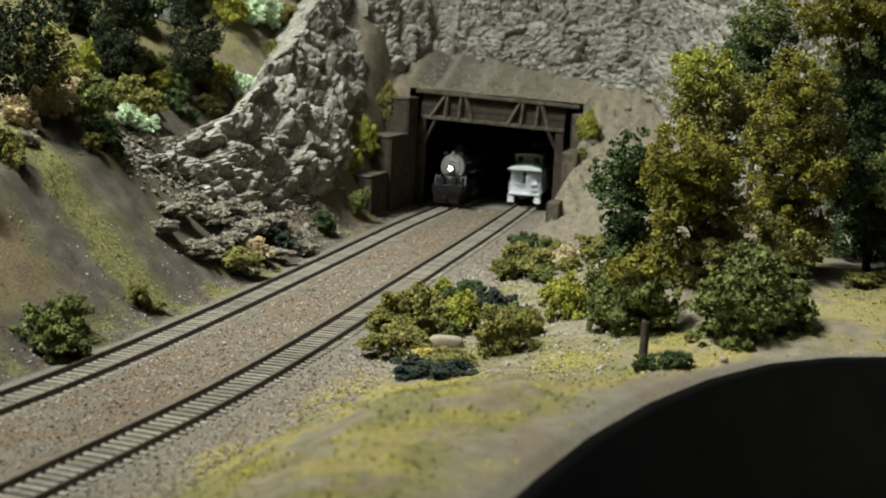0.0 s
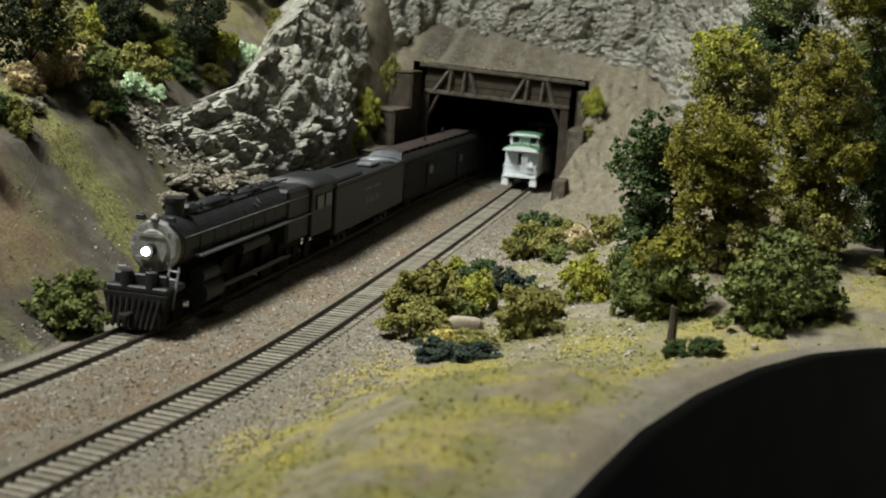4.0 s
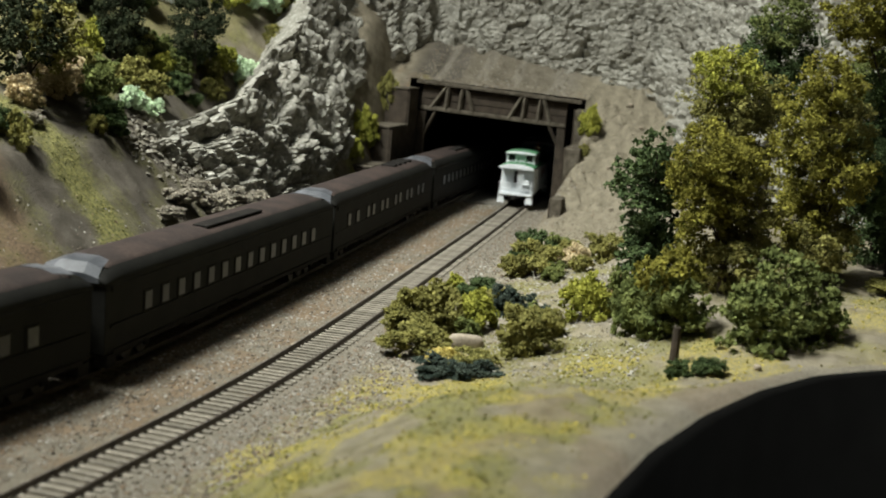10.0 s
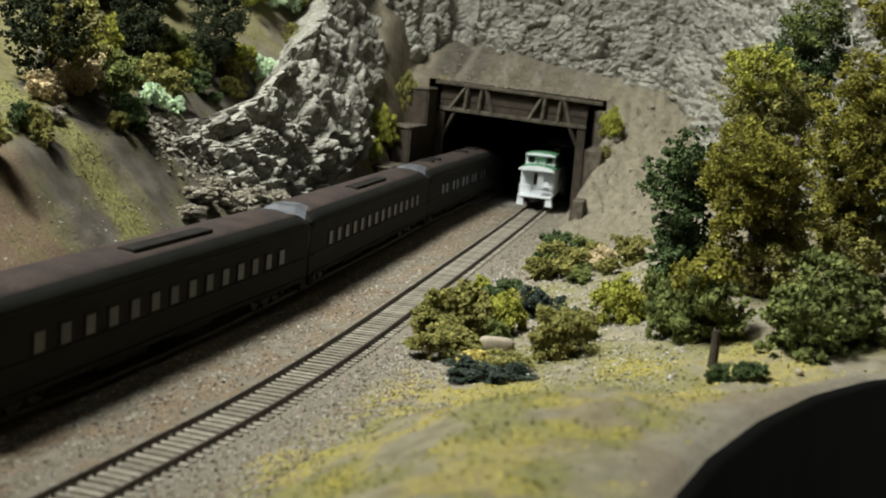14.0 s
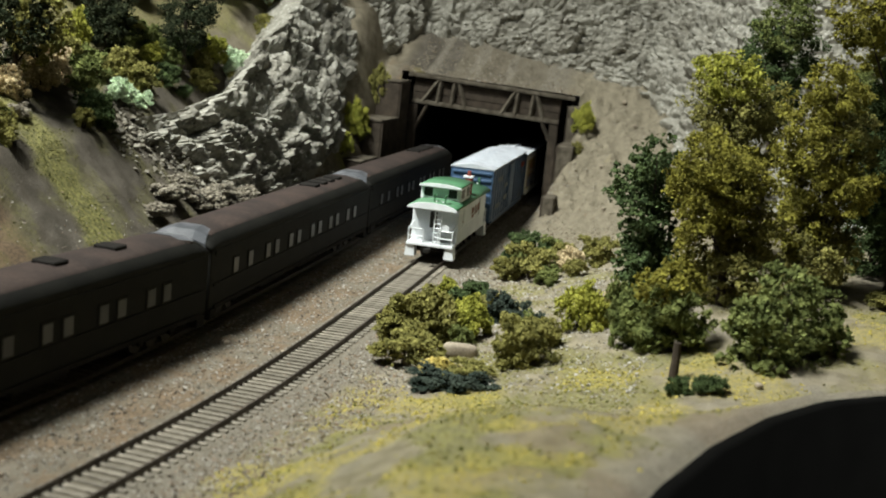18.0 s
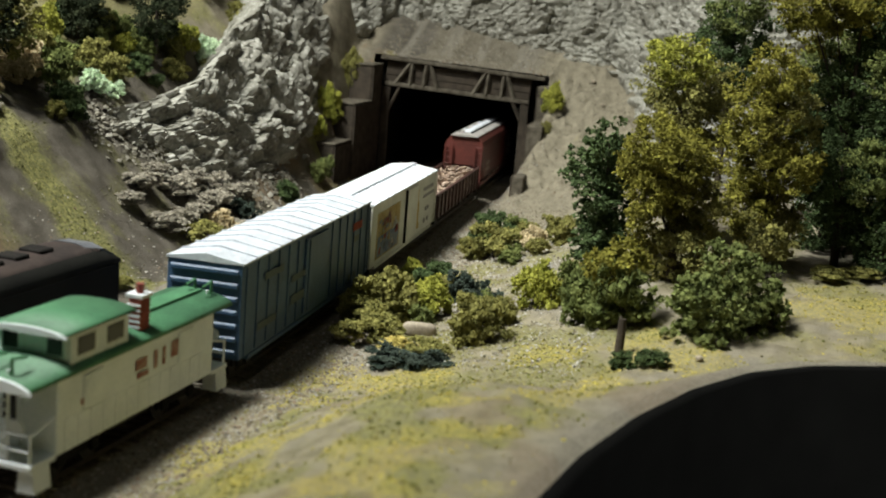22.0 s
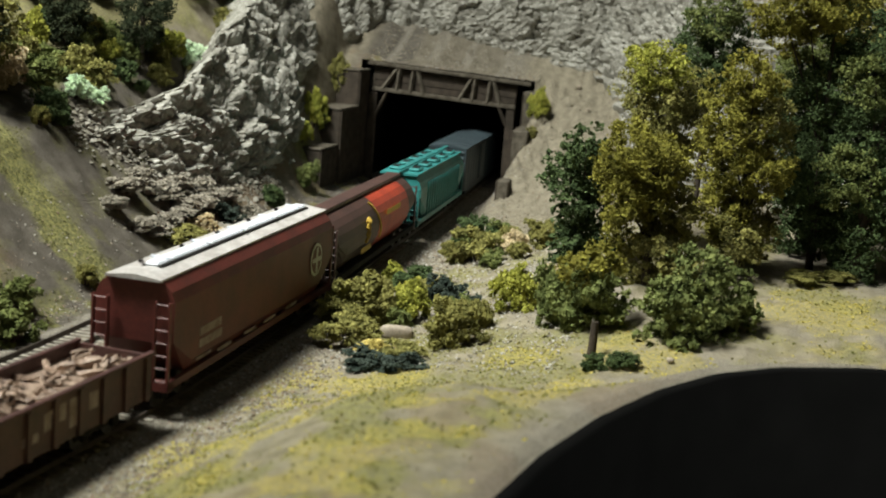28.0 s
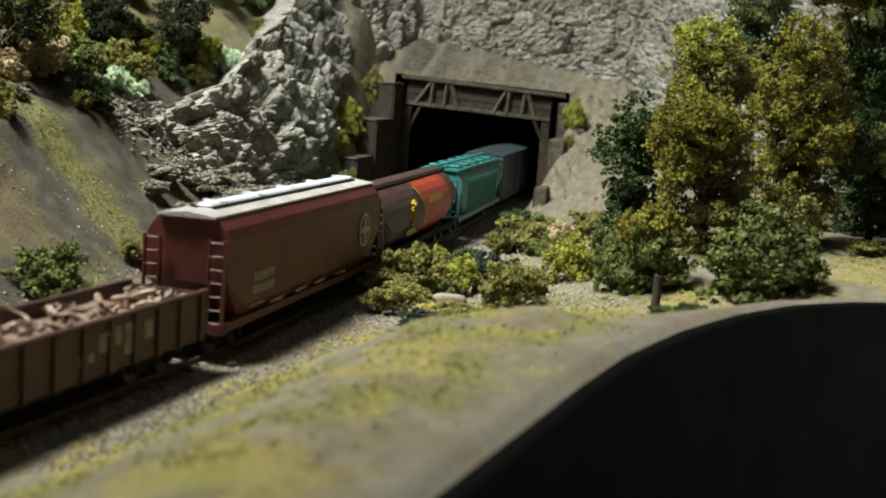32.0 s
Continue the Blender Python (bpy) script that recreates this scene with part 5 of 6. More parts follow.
def smooth_track(rows, t):
    ts, v = [r[0] for r in rows], [r[1] for r in rows]
    k = min(max(np.searchsorted(ts, t) - 1, 0), len(ts) - 2)
    h = ts[k + 1] - ts[k]
    sl = [(v[i + 1] - v[i]) / (ts[i + 1] - ts[i]) for i in range(len(ts) - 1)]
    tan = [sl[0]] + [2 * a * b / (a + b) if a * b > 0 else 0.0 for a, b in zip(sl, sl[1:])] + [sl[-1]]
    u = (t - ts[k]) / h
    return (2 * u ** 3 - 3 * u * u + 1) * v[k] + (u ** 3 - 2 * u * u + u) * h * tan[k] + (3 * u * u - 2 * u ** 3) * v[k + 1] + (u ** 3 - u * u) * h * tan[k + 1]


# ---- foliage: clumps of ground foam ----
def leaf_mat(name, dark, light):
    light, dark = [c * 1.2 for c in light], [c * 1.2 for c in dark]
    m = mat(name, light, dark, 160, 1400, 0.95, bump=0.4)
    nt = m.node_tree
    n, l = nt.nodes, nt.links
    bs = n["Principled BSDF"]
    src = bs.inputs["Base Color"].links[0].from_socket
    ge, hsv, mr = n.new("ShaderNodeNewGeometry"), n.new("ShaderNodeHueSaturation"), n.new("ShaderNodeMapRange")
    mr.inputs[3].default_value, mr.inputs[4].default_value = 0.75, 1.25
    l.new(ge.outputs["Random Per Island"], mr.inputs[0])
    l.new(mr.outputs[0], hsv.inputs["Value"])
    l.new(src, hsv.inputs["Color"])
    l.new(hsv.outputs[0], bs.inputs["Base Color"])
    return m


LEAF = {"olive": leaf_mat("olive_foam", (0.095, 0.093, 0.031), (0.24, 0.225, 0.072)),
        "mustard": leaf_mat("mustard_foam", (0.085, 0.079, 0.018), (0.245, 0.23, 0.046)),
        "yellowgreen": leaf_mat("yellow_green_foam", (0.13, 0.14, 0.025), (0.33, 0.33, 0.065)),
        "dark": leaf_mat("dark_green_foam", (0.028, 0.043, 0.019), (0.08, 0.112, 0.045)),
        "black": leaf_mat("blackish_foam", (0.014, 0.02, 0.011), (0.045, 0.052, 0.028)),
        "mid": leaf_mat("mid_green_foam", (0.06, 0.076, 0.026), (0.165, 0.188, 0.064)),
        "bluegreen": leaf_mat("blue_green_foam", (0.022, 0.032, 0.026), (0.055, 0.07, 0.056)),
        "mint": leaf_mat("pale_mint_foam", (0.279, 0.372, 0.232), (0.651, 0.775, 0.558)),
        "tan": leaf_mat("dry_tan_foam", (0.27, 0.215, 0.12), (0.6, 0.5, 0.32)),
        "grey": leaf_mat("grey_weed_foam", (0.16, 0.145, 0.117), (0.31, 0.283, 0.228)),
        "yellow": leaf_mat("yellow_turf_foam", (0.3, 0.25, 0.07), (0.6, 0.5, 0.17))}
WORD = {"olive": "olive-green", "mustard": "mustard and olive", "yellowgreen": "bright yellow-green", "dark": "dark green", "black": "very dark green", "mid": "mid-green", "bluegreen": "dusky blue-green",
        "mint": "pale mint-green", "tan": "dry tan", "grey": "grey-brown", "yellow": "yellow"}
OCTA = np.array([(1, 0, 0), (-1, 0, 0), (0, 1, 0), (0, -1, 0), (0, 0, 1), (0, 0, -1)], float)
TETRA = np.array([(1, 1, 1), (-1, -1, 1), (-1, 1, -1), (1, -1, -1)], float) * 0.85
TFACE = np.array([(0, 1, 2), (0, 3, 1), (0, 2, 3), (1, 3, 2)])
OFACE = np.array([(0, 2, 4), (2, 1, 4), (1, 3, 4), (3, 0, 4), (2, 0, 5), (1, 2, 5), (3, 1, 5), (0, 3, 5)])


def clump_mesh(name, lobes, material, seed, size=1.5, density=1.0, flat=False):
    """Many small foam crumbs spread over and inside a set of lobes (x, y, z, r), with gaps."""
    rng = np.random.default_rng(seed)
    pts, rad = [], []
    for x, y, z, r in lobes:
        # tufts sit on the lobe, crumbs in the tufts
        k = max(11, int(density * 2.4 * (r / 3.1) ** 2))
        d = rng.normal(size=(k, 3))
        d /= np.linalg.norm(d, axis=1)[:, None]
        q = r * (0.45 + 0.62 * rng.random(k) ** 0.5)
        q *= 1 + 0.2 * np.sin(d[:, 0] * 7 + seed) * np.cos(d[:, 1] * 6 + x)
        c = d * q[:, None] * (1, 1, 0.92) + (x, y, z)
        ts = (0.12 * r + 1.0) * (0.65 + 0.7 * rng.random(k))
        n = int(density * 4.6 * (r / size) ** 2)
        w = rng.integers(0, k, n)
        g = rng.normal(size=(n, 3))
        g /= np.linalg.norm(g, axis=1)[:, None]
        p = c[w] + g * (ts[w] * (0.55 + 0.75 * rng.random(n)))[:, None] * (1.15, 1.15, 0.85)
        pts.append(p)
        rad.append(size * (0.5 + 0.8 * rng.random(n)))
    P, Rr = np.concatenate(pts), np.concatenate(rad)
    n = len(P)
    shape = TETRA[None] * (0.5 + 0.75 * rng.random((n, 4, 1)))
    a = rng.normal(size=(n, 4))
    a /= np.linalg.norm(a, axis=1)[:, None]
    w, x, y, z = a.T
    Rm = np.stack([1 - 2 * (y * y + z * z), 2 * (x * y - z * w), 2 * (x * z + y * w), 2 * (x * y + z * w), 1 - 2 * (x * x + z * z), 2 * (y * z - x * w), 2 * (x * z - y * w), 2 * (y * z + x * w), 1 - 2 * (x * x + y * y)], 1).reshape(n, 3, 3)
    V = np.einsum("nij,nkj->nki", Rm, shape) * Rr[:, None, None] + P[:, None]
    Fc = (TFACE[None] + 4 * np.arange(n)[:, None, None]).reshape(-1, 3)
    me = bpy.data.meshes.new(name)
    me.from_pydata((V.reshape(-1, 3) * MM).tolist(), [], Fc.tolist())
    me.materials.append(material)
    return me


BUSH = {}


def bush(x, y, w, h, colour, kind="shrub", sink=0.0, z=None):
    """A shrub w wide and h high standing on the ground."""
    key = (colour, kind, len([k for k in BUSH if k[0] == colour]) % 3 if (colour, kind, 2) in BUSH else len([k for k in BUSH if k[:2] == (colour, kind)]))
    if key not in BUSH:
        rnd = random.Random(hash_of(colour) * 7 + key[2])
        lobes = []
        for k in range(7):
            a, q = rnd.uniform(0, 6.28), rnd.uniform(2, 9)
            lobes.append((math.cos(a) * q, math.sin(a) * q, rnd.uniform(3.5, 11), rnd.uniform(4.5, 7)))
        BUSH[key] = clump_mesh("leaf_clumps", lobes, LEAF[colour], key[2] + hash_of(colour), 0.62, 1.3)
    g = height(x, y) if z is None else z
    rnd = random.Random(int(x * 31 + y * 17))
    t = thing(kind, {"shrub": f"{WORD[colour]} foam shrub growing on the scenic ground", "weed_tuft": f"low {WORD[colour]} weed tuft on the ground"}[kind], "bush" if kind == "shrub" else "weeds", Matrix.Translation(Vector(site(x, y, g)) * MM))
    w, h = w * site_scale(y), h * site_scale(y)
    o = new("foliage", BUSH[key])
    o.parent = t
    o.matrix_local = Matrix.Translation((0, 0, -(0.06 * h + sink) * MM)) @ Matrix.Rotation(rnd.uniform(0, 6.28), 4, "Z") @ Matrix.Diagonal((w / 23, w / 23, h / 15.5, 1))
    for k in range(3):
        a = k * 2.1 + rnd.random()
        part("stem", rod(B(), (0, 0, -2), (math.cos(a) * w * 0.16, math.sin(a) * w * 0.16, h * 0.45), 0.7, 0.3, 5), M_TIMBER, t)
    return t


def hash_of(s):
    return sum(ord(c) * (k + 3) for k, c in enumerate(s)) % 97


def tree(label, base, lobes, colour, seed, trunk=2.4, size=0.64, second=None, bark=None, density=1.0, name="tree"):
    bx, by = base
    bz = height(bx, by)
    t = thing(name, label, "tree", Matrix.Translation(Vector(site(bx, by, bz)) * MM))
    k = site_scale(by)
    loc = [((x - bx) * k, (y - by) * k, (z - bz) * k, r * k) for x, y, z, r in lobes]
    top = max(l[2] for l in loc)
    cx, cy = np.mean([l[0] for l in loc]), np.mean([l[1] for l in loc])
    tb = B()
    rod(tb, (0, 0, -4), (cx * 0.5, cy * 0.5, top * 0.5), trunk, trunk * 0.7, 9)
    rod(tb, (cx * 0.5, cy * 0.5, top * 0.49), (cx, cy, top * 0.93), trunk * 0.7, trunk * 0.2, 8)
    part("trunk", tb, bark or M_TIMBER, t)
    for x, y, z, r in loc:
        f = min(0.9, max(0.15, 0.55 * z / top))
        lb = rod(B(), (cx * min(f * 1.0, 1), cy * min(f, 1), top * f * 0.9), (x, y, z), trunk * 0.33, 0.3, 5)
        part("limb", lb, bark or M_TIMBER, t)
    size *= k
    # second foam colour; paler on some top lobes, putting overhead light into the crown
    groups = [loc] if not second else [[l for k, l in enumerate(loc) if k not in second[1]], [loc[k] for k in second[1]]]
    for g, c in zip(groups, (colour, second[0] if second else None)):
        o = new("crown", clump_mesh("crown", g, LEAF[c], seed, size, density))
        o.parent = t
    return t


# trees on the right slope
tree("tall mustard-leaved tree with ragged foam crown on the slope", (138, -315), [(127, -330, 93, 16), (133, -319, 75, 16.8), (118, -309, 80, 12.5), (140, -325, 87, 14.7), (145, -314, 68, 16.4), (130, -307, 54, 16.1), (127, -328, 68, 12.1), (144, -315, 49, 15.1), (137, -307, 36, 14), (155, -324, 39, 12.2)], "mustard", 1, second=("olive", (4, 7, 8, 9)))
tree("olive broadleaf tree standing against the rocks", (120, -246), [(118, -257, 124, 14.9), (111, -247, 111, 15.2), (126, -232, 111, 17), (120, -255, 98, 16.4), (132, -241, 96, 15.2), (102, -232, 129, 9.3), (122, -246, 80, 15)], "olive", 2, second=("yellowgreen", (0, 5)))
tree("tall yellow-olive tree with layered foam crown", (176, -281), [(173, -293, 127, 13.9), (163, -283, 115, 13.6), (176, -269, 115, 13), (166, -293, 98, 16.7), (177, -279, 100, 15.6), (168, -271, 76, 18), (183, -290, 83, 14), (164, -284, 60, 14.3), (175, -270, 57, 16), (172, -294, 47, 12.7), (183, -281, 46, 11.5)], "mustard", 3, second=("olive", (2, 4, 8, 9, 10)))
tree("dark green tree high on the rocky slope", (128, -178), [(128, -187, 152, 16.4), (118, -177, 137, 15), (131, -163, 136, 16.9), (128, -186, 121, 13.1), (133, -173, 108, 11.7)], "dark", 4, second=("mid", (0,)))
tree("bushy dark green tree beside the mustard trees", (95, -292), [(96, -302, 86, 12.7), (86, -294, 72, 12.9), (95, -279, 71, 14.6), (93, -304, 60, 11.3), (101, -290, 56, 13), (91, -282, 45, 10.8), (99, -299, 40, 12), (88, -290, 34, 11), (106, -296, 34, 12), (97, -305, 28, 10)], "dark", 5, 1.8, 0.95)
tree("small olive tree with foliage down to the ground", (130, -364), [(x - 12, y + 39, z - 11, r * 1.1) for x, y, z, r in ((134, -413, 55, 8.8), (139, -400, 57, 9), (128, -396, 42, 8.4), (140, -411, 47, 9.8), (147, -400, 43, 9), (133, -394, 37, 7), (147, -409, 39, 7), (127, -402, 33, 8), (134, -405, 31, 8), (146, -405, 30, 7.5))], "mid", 6, 1.7, 0.85, second=("mustard", (0, 1)))
tree("wide mid-green bush tree at the foot of the trees", (175, -358), [(163, -374, 38, 11.1), (173, -358, 48, 12.7), (182, -347, 37, 12.9), (172, -370, 34, 13.7), (189, -356, 31, 10.2), (178, -347, 26, 13), (165, -370, 28, 8.8), (160, -378, 20, 8.5), (172, -376, 18, 9), (186, -364, 20, 8.5), (192, -352, 20, 8)], "mid", 7, 1.5, 0.9)
# dark foam holds the slope's shade as well as the tree's own green
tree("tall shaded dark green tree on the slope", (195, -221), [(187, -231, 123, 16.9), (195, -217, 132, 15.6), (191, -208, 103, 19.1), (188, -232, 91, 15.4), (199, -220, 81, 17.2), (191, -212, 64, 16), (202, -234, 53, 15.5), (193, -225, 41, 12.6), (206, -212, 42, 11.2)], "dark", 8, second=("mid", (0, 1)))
# a brown-green tree in blackish foam: its shade is put into the colour
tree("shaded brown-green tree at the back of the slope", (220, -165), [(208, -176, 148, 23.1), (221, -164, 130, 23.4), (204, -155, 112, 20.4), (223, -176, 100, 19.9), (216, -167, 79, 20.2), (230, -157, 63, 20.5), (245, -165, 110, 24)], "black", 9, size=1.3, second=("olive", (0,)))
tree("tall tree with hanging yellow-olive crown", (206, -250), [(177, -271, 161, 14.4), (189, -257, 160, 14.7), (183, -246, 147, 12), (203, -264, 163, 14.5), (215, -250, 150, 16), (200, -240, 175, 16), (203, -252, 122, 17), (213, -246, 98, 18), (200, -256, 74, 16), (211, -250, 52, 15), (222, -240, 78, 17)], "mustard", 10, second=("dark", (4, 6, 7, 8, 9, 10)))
# dark green foam, with the shade at the wood's edge coloured in
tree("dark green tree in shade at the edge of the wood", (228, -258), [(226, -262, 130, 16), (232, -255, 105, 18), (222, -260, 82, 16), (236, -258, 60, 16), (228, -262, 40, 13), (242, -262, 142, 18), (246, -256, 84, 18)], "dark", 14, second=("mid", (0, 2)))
# dark trees high on the grassy hill
tree("very dark conifer-like tree high on the grassy hill", (-260, -276), [(-253, -285, 120, 14.5), (-262, -276, 133, 15.4), (-268, -264, 148, 13.4), (-256, -281, 163, 10.2)], "black", 11, 1.8)
tree("very dark conifer-like tree high on the grassy hill", (-240, -225), [(-234, -234, 120, 15), (-240, -223, 134, 16.7), (-249, -214, 151, 13.9), (-236, -230, 167, 9.8)], "black", 12, 1.8)
tree("dark brown-green spreading tree high on the grassy hill", (-240, -376), [(-231, -388, 123, 17.6), (-230, -372, 117, 14.7), (-252, -374, 134, 19.9), (-223, -376, 129, 14.5), (-237, -373, 141, 18), (-253, -374, 112, 11.6)], "black", 13, 1.8, 1.0, second=("olive", (1, 3)), density=0.7)

SHRUBS = (  # x, y, width, height, colour
    "-206 -350 27 22 dark/-203 -362 15 12 olive/-198 -426 17 16 olive/-206 -430 15 14 dark/-232 -330 28 22 mid/-227 -288 26 17 olive/-229 -258 20 15 dark/-238 -290 24 18 olive/-245 -310 22 16 mid/"
    "-221 -312 18 13 mint/-217 -296 14 10 mint/-237 -357 32 20 tan/-246 -345 26 20 tan/-229 -388 24 16 tan/-266 -300 22 26 yellowgreen/-244 -190 24 20 yellowgreen/-219 -196 16 13 olive/-219 -180 16 16 dark/"
    "-224 -140 20 16 olive/-232 -150 22 18 yellowgreen/-236 -170 26 20 mint/-226 -222 22 15 olive/-246 -222 24 18 dark/-236 -210 20 18 olive/-252 -240 24 20 mid/-262 -255 22 18 olive/-222 -246 14 10 dark/-258 -330 26 18 mid/"
    "-113 -486 30 22 mid/-125 -412 15 12 olive/-120 -405 13 6 olive/-148 -254 18 13 bluegreen/-140 -286 24 16 tan/-136 -318 28 13 olive/-156 -190 19 15 dark/-146 -328 22 9 grey/-152 -300 22 9 grey/-142 -270 20 9 grey/-150 -225 20 9 grey/"
    "-183 -90 20 30 yellowgreen/-187 -52 18 28 olive/-164 -130 20 20 mid/-180 -112 16 16 yellowgreen/-34 -14 19 22 yellowgreen/-30 -32 9 9 olive/"
    "-4 -196 27 26 dark/14 -230 31 21 olive/14 -190 24 18 mid/33 -218 21 17 tan/44 -202 23 17 olive/-6 -178 12 10 yellowgreen/28 -240 18 12 mid/"
    "10 -366 30 26 olive/-3 -352 20 18 olive/18 -398 30 14 olive/26 -350 24 18 yellowgreen/8 -296 27 16 dark/-8 -294 16 14 yellowgreen/24 -314 20 14 olive/46 -334 18 15 bluegreen/66 -384 27 22 olive/80 -340 25 23 yellowgreen/94 -322 16 12 olive/"
    "86 -312 16 14 tan/42 -424 24 9 bluegreen/58 -420 24 8 bluegreen/54 -412 22 9 olive/36 -408 18 7 yellow/144 -412 13 8 dark/156 -408 15 7 dark/212 -146 26 18 olive/236 -150 30 20 olive/208 -280 24 7 olive/222 -270 22 7 olive/"
    "110 -362 24 26 mid/104 -350 22 26 mid/120 -352 22 26 olive/-124 -463 22 17 mid/-190 -470 26 20 olive/-230 -450 30 24 dark/"
    "0 -376 24 16 olive/14 -382 22 15 olive/30 -366 16 12 mid/-2 -330 20 16 olive/18 -330 20 17 yellowgreen/36 -322 20 15 bluegreen/56 -352 20 14 mid/72 -364 18 14 olive/4 -210 20 16 mid/24 -206 22 16 olive/0 -230 22 14 olive/40 -232 16 10 olive/"
    "-165 -300 26 12 grey/-170 -330 24 11 grey/-158 -270 26 13 grey/-172 -280 24 11 grey/-160 -240 24 12 grey/-176 -310 22 10 grey/-150 -340 22 10 grey/-168 -255 22 10 grey/-150 -312 22 11 grey/-162 -350 20 10 grey/-140 -240 20 12 grey/-156 -288 24 12 grey/"
    "-262 -120 34 26 mint/-250 -105 30 24 olive/-275 -140 34 26 yellowgreen/-240 -95 26 22 dark/-285 -110 40 30 mid/-262 -80 36 28 dark/-300 -150 40 30 olive/-240 -125 26 20 olive/-226 -100 22 16 mid/-312 -120 50 40 dark/-290 -80 50 40 mid/-320 -160 50 44 dark/-330 -200 50 40 black/-300 -220 40 30 dark/-310 -260 50 36 black/"
    "-252 -270 24 18 mid/-244 -256 20 14 yellowgreen/-256 -318 22 16 olive/-236 -308 20 14 olive/-240 -240 20 15 mid/-248 -206 22 18 mid/-230 -180 18 15 olive/-212 -152 14 10 mid/-270 -330 30 20 tan/-262 -350 26 18 grey/-214 -400 14 9 grey/-268 -280 24 20 dark")
for row in SHRUBS.split("/"):
    x, y, w, h, c = row.split()
    w, h = (float(w) * 1.1, float(h) * 0.85) if c == "grey" else (float(w), float(h))
    bush(float(x), float(y), w, h, c, "weed_tuft" if h < 9.5 else "shrub")


# ---- stones, gravel and turf crumbs ----
def stone(x, y, l, w, h, turn, m=M_STONE, name="stone", label="small rounded beige stone on the ground"):
    bm = B()
    bmesh.ops.create_icosphere(bm, subdivisions=3, radius=1)
    rnd = random.Random(int(x * 7 + y))
    for v in bm.verts:
        q = v.co.copy()
        e = 0.62
        v.co = Vector([math.copysign(abs(c) ** e, c) for c in q]) * (0.85 + 0.05 * noise.noise(q * 2.2 + Vector((x, y, 0))))
    bmesh.ops.transform(bm, matrix=Matrix.Diagonal((l / 2, w / 2, h / 2, 1)), verts=bm.verts)
    t = part(name, bm, m, None, "", True)
    p = site(x, y, height(x, y))
    t.matrix_world = pose(p[0] * MM, p[1] * MM, (p[2] + h * 0.36) * MM, 0, 0, turn)
    return tagged(t, label, "stone")


stone(37, -382, 20, 8, 8.4, 18, label="long rounded beige stone lying among the shrubs")
for x, y, s in ((22, -392, 5), (26, -396, 6), (18, -400, 4), (172, -394, 3.4), (-134, -230, 5.5), (-30, -424, 3.5), (-60, -426, 3), (30, -398, 3.6), (14, 20, 6), (2, -2, 4), (-8, -40, 4), (20, -30, 4.5), (6, -70, 3.5), (-12, 14, 5)):
    stone(x, y, s * 1.3, s, s * 0.8, x * 7 % 180)

def stump(x, y, top):
    """Upright dark post in the turf, its top split and worn."""
    g = height(x, y) - 4
    k = site_scale(y)
    t = thing("wooden_post", "short dark weathered wooden post standing in the turf", "post", Matrix.Translation(Vector(site(x, y, g)) * MM))
    h = (top - g) * k
    part("shaft", rod(rod(B(), (0, 0, 0), (0.3, 0, h * 0.6), 2.2, 1.9, 9), (0.3, 0, h * 0.58), (0.2, 0.2, h), 2.0, 1.7, 8), M_TIMBER, t)
    part("split_top", rod(B(), (-0.5, 0.3, h - 0.5), (-0.8, 0.3, h + 1.0), 0.9, 0.4, 6), M_TIMBER_OLD, t)
    return t


stump(138, -397, 29)

rng = np.random.default_rng(21)


def scatter(name, label, n, area, size, material, keep, base, faces, sink=0.2):
    """Loose crumbs strewn over the ground where keep(x, y) allows."""
    V, k = [], 0
    tries = 0
    pts = []
    while len(pts) < n and tries < n * 6:
        tries += 1
        x, y = rng.uniform(area[0], area[1]), rng.uniform(area[2], area[3])
        if x < edge_x(y) - 2 and rng.random() < keep(x, y):
            pts.append((x, y))
    m = len(base)
    P = np.array([site(x, y, height(x, y)) for x, y in pts])
    R = size * (0.5 + rng.random(len(P)) ** 2 * 1.0)
    a = rng.normal(size=(len(P), m, 3)) * 0.25
    Q = (base[None] + a) * R[:, None, None]
    th = rng.uniform(0, 6.28, len(P))
    c, s = np.cos(th)[:, None], np.sin(th)[:, None]
    Q = np.stack([Q[..., 0] * c - Q[..., 1] * s, Q[..., 0] * s + Q[..., 1] * c, Q[..., 2] * 0.8], -1) + P[:, None] + (0, 0, sink * size)
    Fc = (faces[None] + m * np.arange(len(P))[:, None, None]).reshape(-1, 3)
    ob = sheet(name, Q.reshape(-1, 3), Fc.tolist(), material, smooth=False)
    return tagged(ob, label, "ground cover", kind="stuff")


def near_tracks(x, y):
    dl, dr = track_x(y, L_COEF) - x, x - track_x(y, R_COEF)
    if dl > 0:
        return 0.06 if dl > 34 else 0.5 if dl > 20 else 0.05
    if dr > 0:
        return 0.9 if 16 < dr < 55 else 0.12 if dr <= 16 else 0.1
    return 0.75 if dl < -15 and dr < -15 else 0.06


def crumbs_mat(name, cols, rough=0.95):
    m = mat(name, cols[0], cols[1], 200, 900, rough, bump=0.2)
    nt = m.node_tree
    n, l = nt.nodes, nt.links
    bs = n["Principled BSDF"]
    ge, cr = n.new("ShaderNodeNewGeometry"), n.new("ShaderNodeValToRGB")
    l.new(ge.outputs["Random Per Island"], cr.inputs[0])
    el = cr.color_ramp.elements
    el[0].color, el[1].color = (*cols[0], 1), (*cols[-1], 1)
    for k, c in enumerate(cols[1:-1]):
        el.new((k + 1) / (len(cols) - 1)).color = (*c, 1)
    l.new(cr.outputs[0], bs.inputs["Base Color"])
    return m


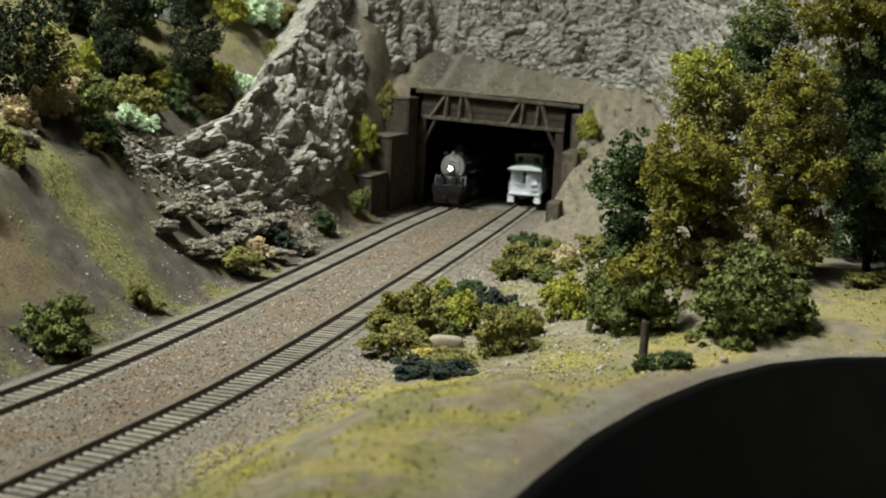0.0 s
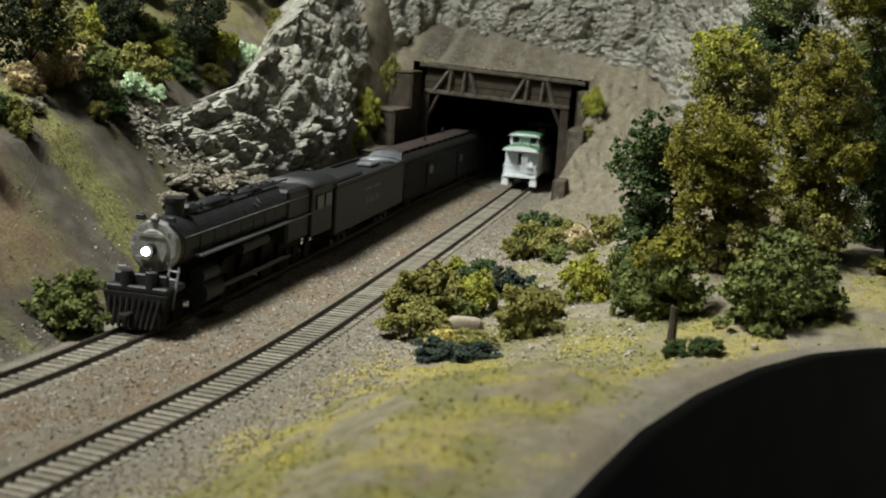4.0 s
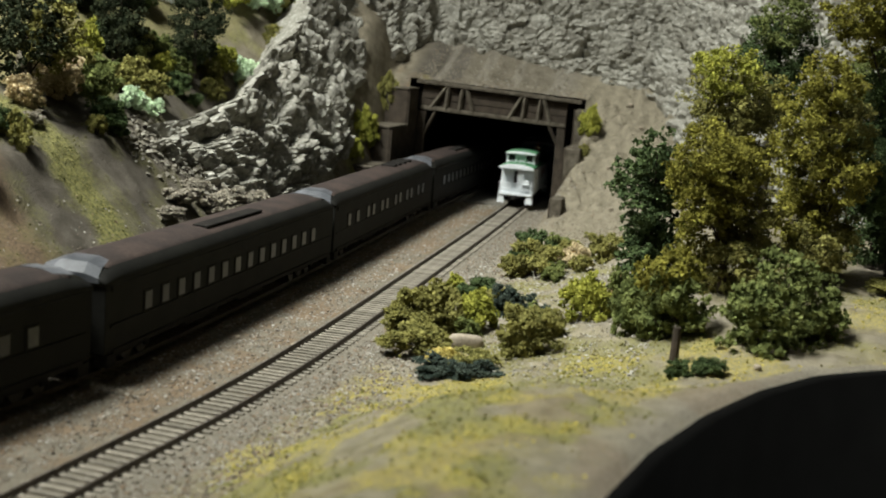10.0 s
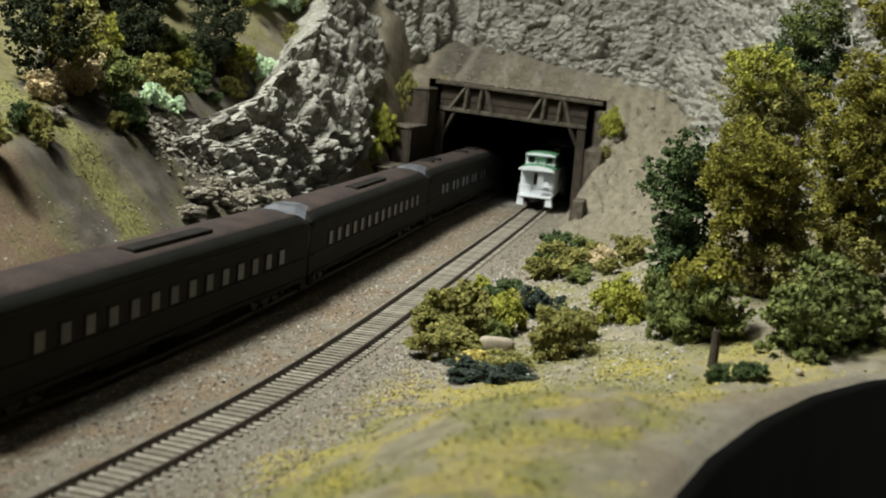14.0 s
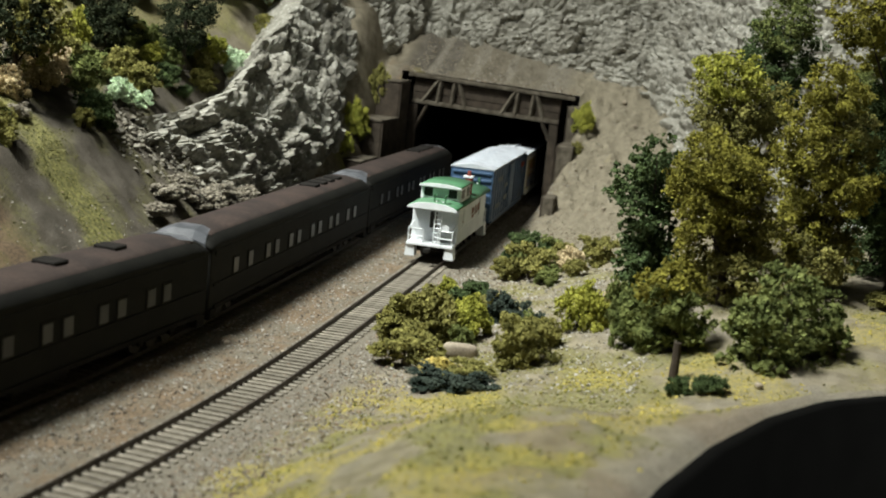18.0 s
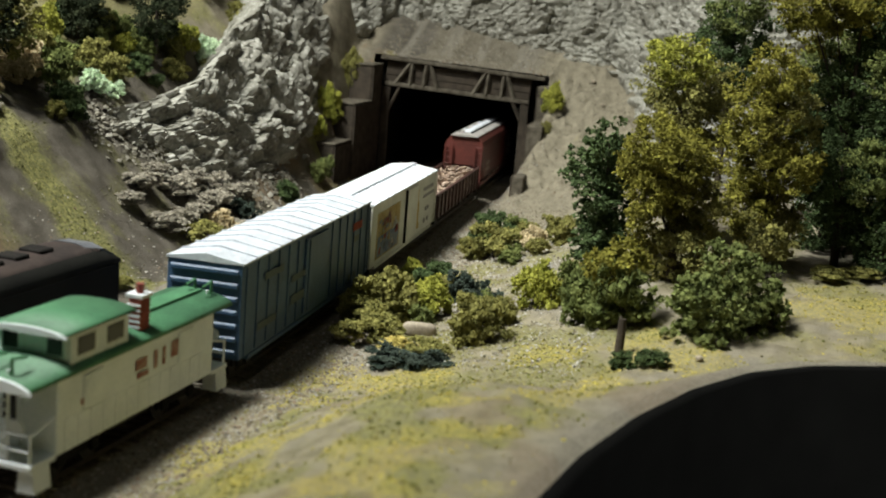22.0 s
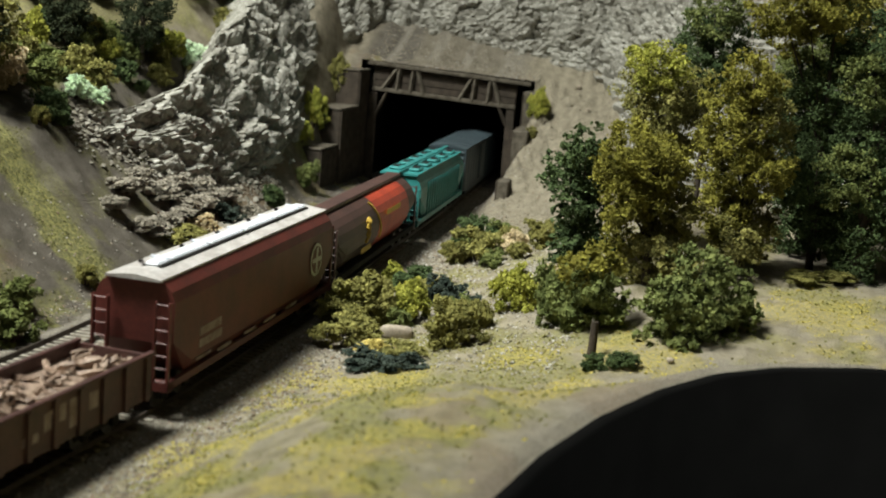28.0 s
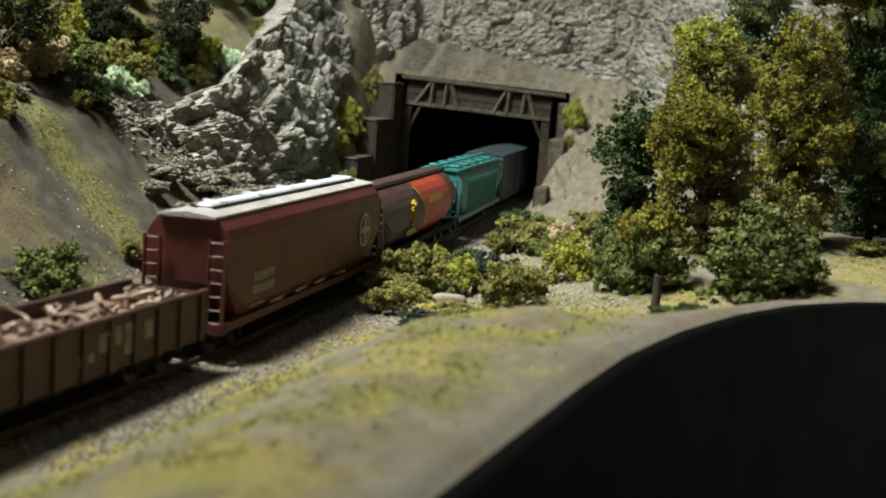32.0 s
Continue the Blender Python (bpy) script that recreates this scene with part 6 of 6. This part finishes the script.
M_GRAVEL = crumbs_mat("mixed_gravel", [(0.07, 0.055, 0.042), (0.2, 0.18, 0.15), (0.25, 0.18, 0.12), (0.3, 0.28, 0.24), (0.42, 0.4, 0.36)])
M_TURF = crumbs_mat("mixed_turf", [(0.08, 0.085, 0.025), (0.17, 0.17, 0.05), (0.28, 0.25, 0.07), (0.2, 0.17, 0.1)])
M_HTURF = crumbs_mat("hill_turf", [(0.07, 0.072, 0.028), (0.115, 0.112, 0.042), (0.15, 0.14, 0.06)])
M_YTURF = crumbs_mat("yellow_turf", [(0.22, 0.19, 0.05), (0.42, 0.36, 0.09), (0.55, 0.46, 0.12)])
M_RUBBLE = crumbs_mat("talus_rubble", [(0.085, 0.074, 0.057), (0.13, 0.115, 0.09), (0.18, 0.16, 0.13)])
scatter("gravel", "mixed grey and rusty gravel strewn beside the rails", 30000, (-175, 60, -640, 10), 0.55, M_GRAVEL, near_tracks, TETRA * 0.94, TFACE)


def turf_here(x, y):
    dr = x - track_x(y, R_COEF)
    if dr < 34 or y > -250 :
        return 0
    return cover(x, y, 0)[0] * (0.8 if y > -500 else 0.45)


def yellow_here(x, y):
    dr = x - track_x(y, R_COEF)
    return cover(x, y, 0)[1] * (1 if y > -500 else 0.5) if dr > 28 and y < -250 else 0


def hill_here(x, y):
    dl = track_x(y, L_COEF) - x
    return cover(x, y, 0)[0] * 0.9 if dl > 22 else 0


def talus_here(x, y):
    dl, dr = track_x(y, L_COEF) - x, x - track_x(y, R_COEF)
    return 0.5 if dl > 35 and y > -330 else 0


scatter("turf", "short green and tan turf crumbs on the bank", 9000, (10, 250, -700, -250), 0.55, M_TURF, turf_here, OCTA, OFACE)
scatter("yellow_turf", "yellow flowering turf crumbs on the bank", 8000, (10, 250, -700, -250), 0.55, M_YTURF, yellow_here, OCTA, OFACE)
scatter("hill_turf", "green turf crumbs on the hillside", 6000, (-260, -110, -520, -150), 0.5, M_HTURF, hill_here, OCTA, OFACE)
scatter("rubble", "beige rock rubble on the talus slopes", 1800, (-215, 130, -330, 60), 0.5, M_RUBBLE, talus_here, TETRA * 0.94, TFACE)


def foot_here(x, y):
    """Broken pieces heaped along the foot of the rock."""
    d = min(abs(x - np.interp(y, [-335, -285, -235, -180, -120], [-214, -194, -182, -181, -190]) - 8), 99)
    return math.exp(-(d / 13) ** 2) if -345 < y < -160 else 0


M_BROKEN = crumbs_mat("broken_rock", [(0.14, 0.128, 0.1), (0.21, 0.195, 0.16), (0.29, 0.275, 0.235)])
scatter("broken_rock", "broken grey rock pieces heaped below the rock face", 1300, (-225, -140, -345, -160), 2.0, M_BROKEN, foot_here, OCTA, OFACE, 0.1)


def picket_fence(x, y0, y1):
    z = min(height(x, y0), height(x, y1))
    t = thing("picket_fence", "small white wooden picket fence high on the hill", "fence", Matrix.Translation(Vector(site(x, (y0 + y1) / 2, z)) * MM))
    n = 8
    for k in range(n):
        y = (y1 - y0) * (k / (n - 1) - 0.5)
        part("picket", prism(B(), [(-0.4, -5), (0.4, -5), (0.4, 15), (-0.4, 15)], y - 0.9, y + 0.9), M_WHITE, t)
    for zz in (4, 11):
        part("fence_rail", box(B(), 0.42, 1.2, -(y1 - y0) / 2 - 1, (y1 - y0) / 2 + 1, zz - 0.8, zz + 0.8), M_WHITE, t)
    return t


picket_fence(-297, -196, -170)


def scree_here(x, y):
    dr = x - track_x(y, R_COEF)
    return 0.7 if (dr > 40 and y > -150) or (-175 < x < -40 and y > portal_line(x) + 2) else 0


def bank_gravel_here(x, y):
    dr = x - track_x(y, R_COEF)
    return (0.35 + 0.6 * cover(x, y, 0)[2]) if 24 < dr < 150 and -430 < y < -130 else 0


M_SCREE = crumbs_mat("pale_scree", [(0.2, 0.175, 0.125), (0.27, 0.24, 0.18), (0.34, 0.31, 0.24)])
M_BANK = crumbs_mat("bank_gravel", [(0.15, 0.13, 0.09), (0.28, 0.25, 0.19), (0.36, 0.34, 0.3), (0.48, 0.47, 0.43)])
scatter("scree", "pale beige scree on the slope beside the portal", 17000, (-175, 130, -150, 60), 0.6, M_SCREE, scree_here, TETRA * 0.94, TFACE)
scatter("bank_gravel", "pale grey and beige gravel on the bank between the shrubs", 9000, (-30, 220, -430, -130), 0.6, M_BANK, bank_gravel_here, TETRA * 0.94, TFACE)


def motions():
    times = [k * 0.5 for k in range(65)]
    for cars, rows, tr in ((PASSENGER, PASS_T, TL), (FREIGHT, FREIGHT_T, TR)):
        for ob, off, half in cars:
            walk(ob, [(t, tr.car_pose(smooth_track(rows, t) - off, half)) for t in times])


motions()
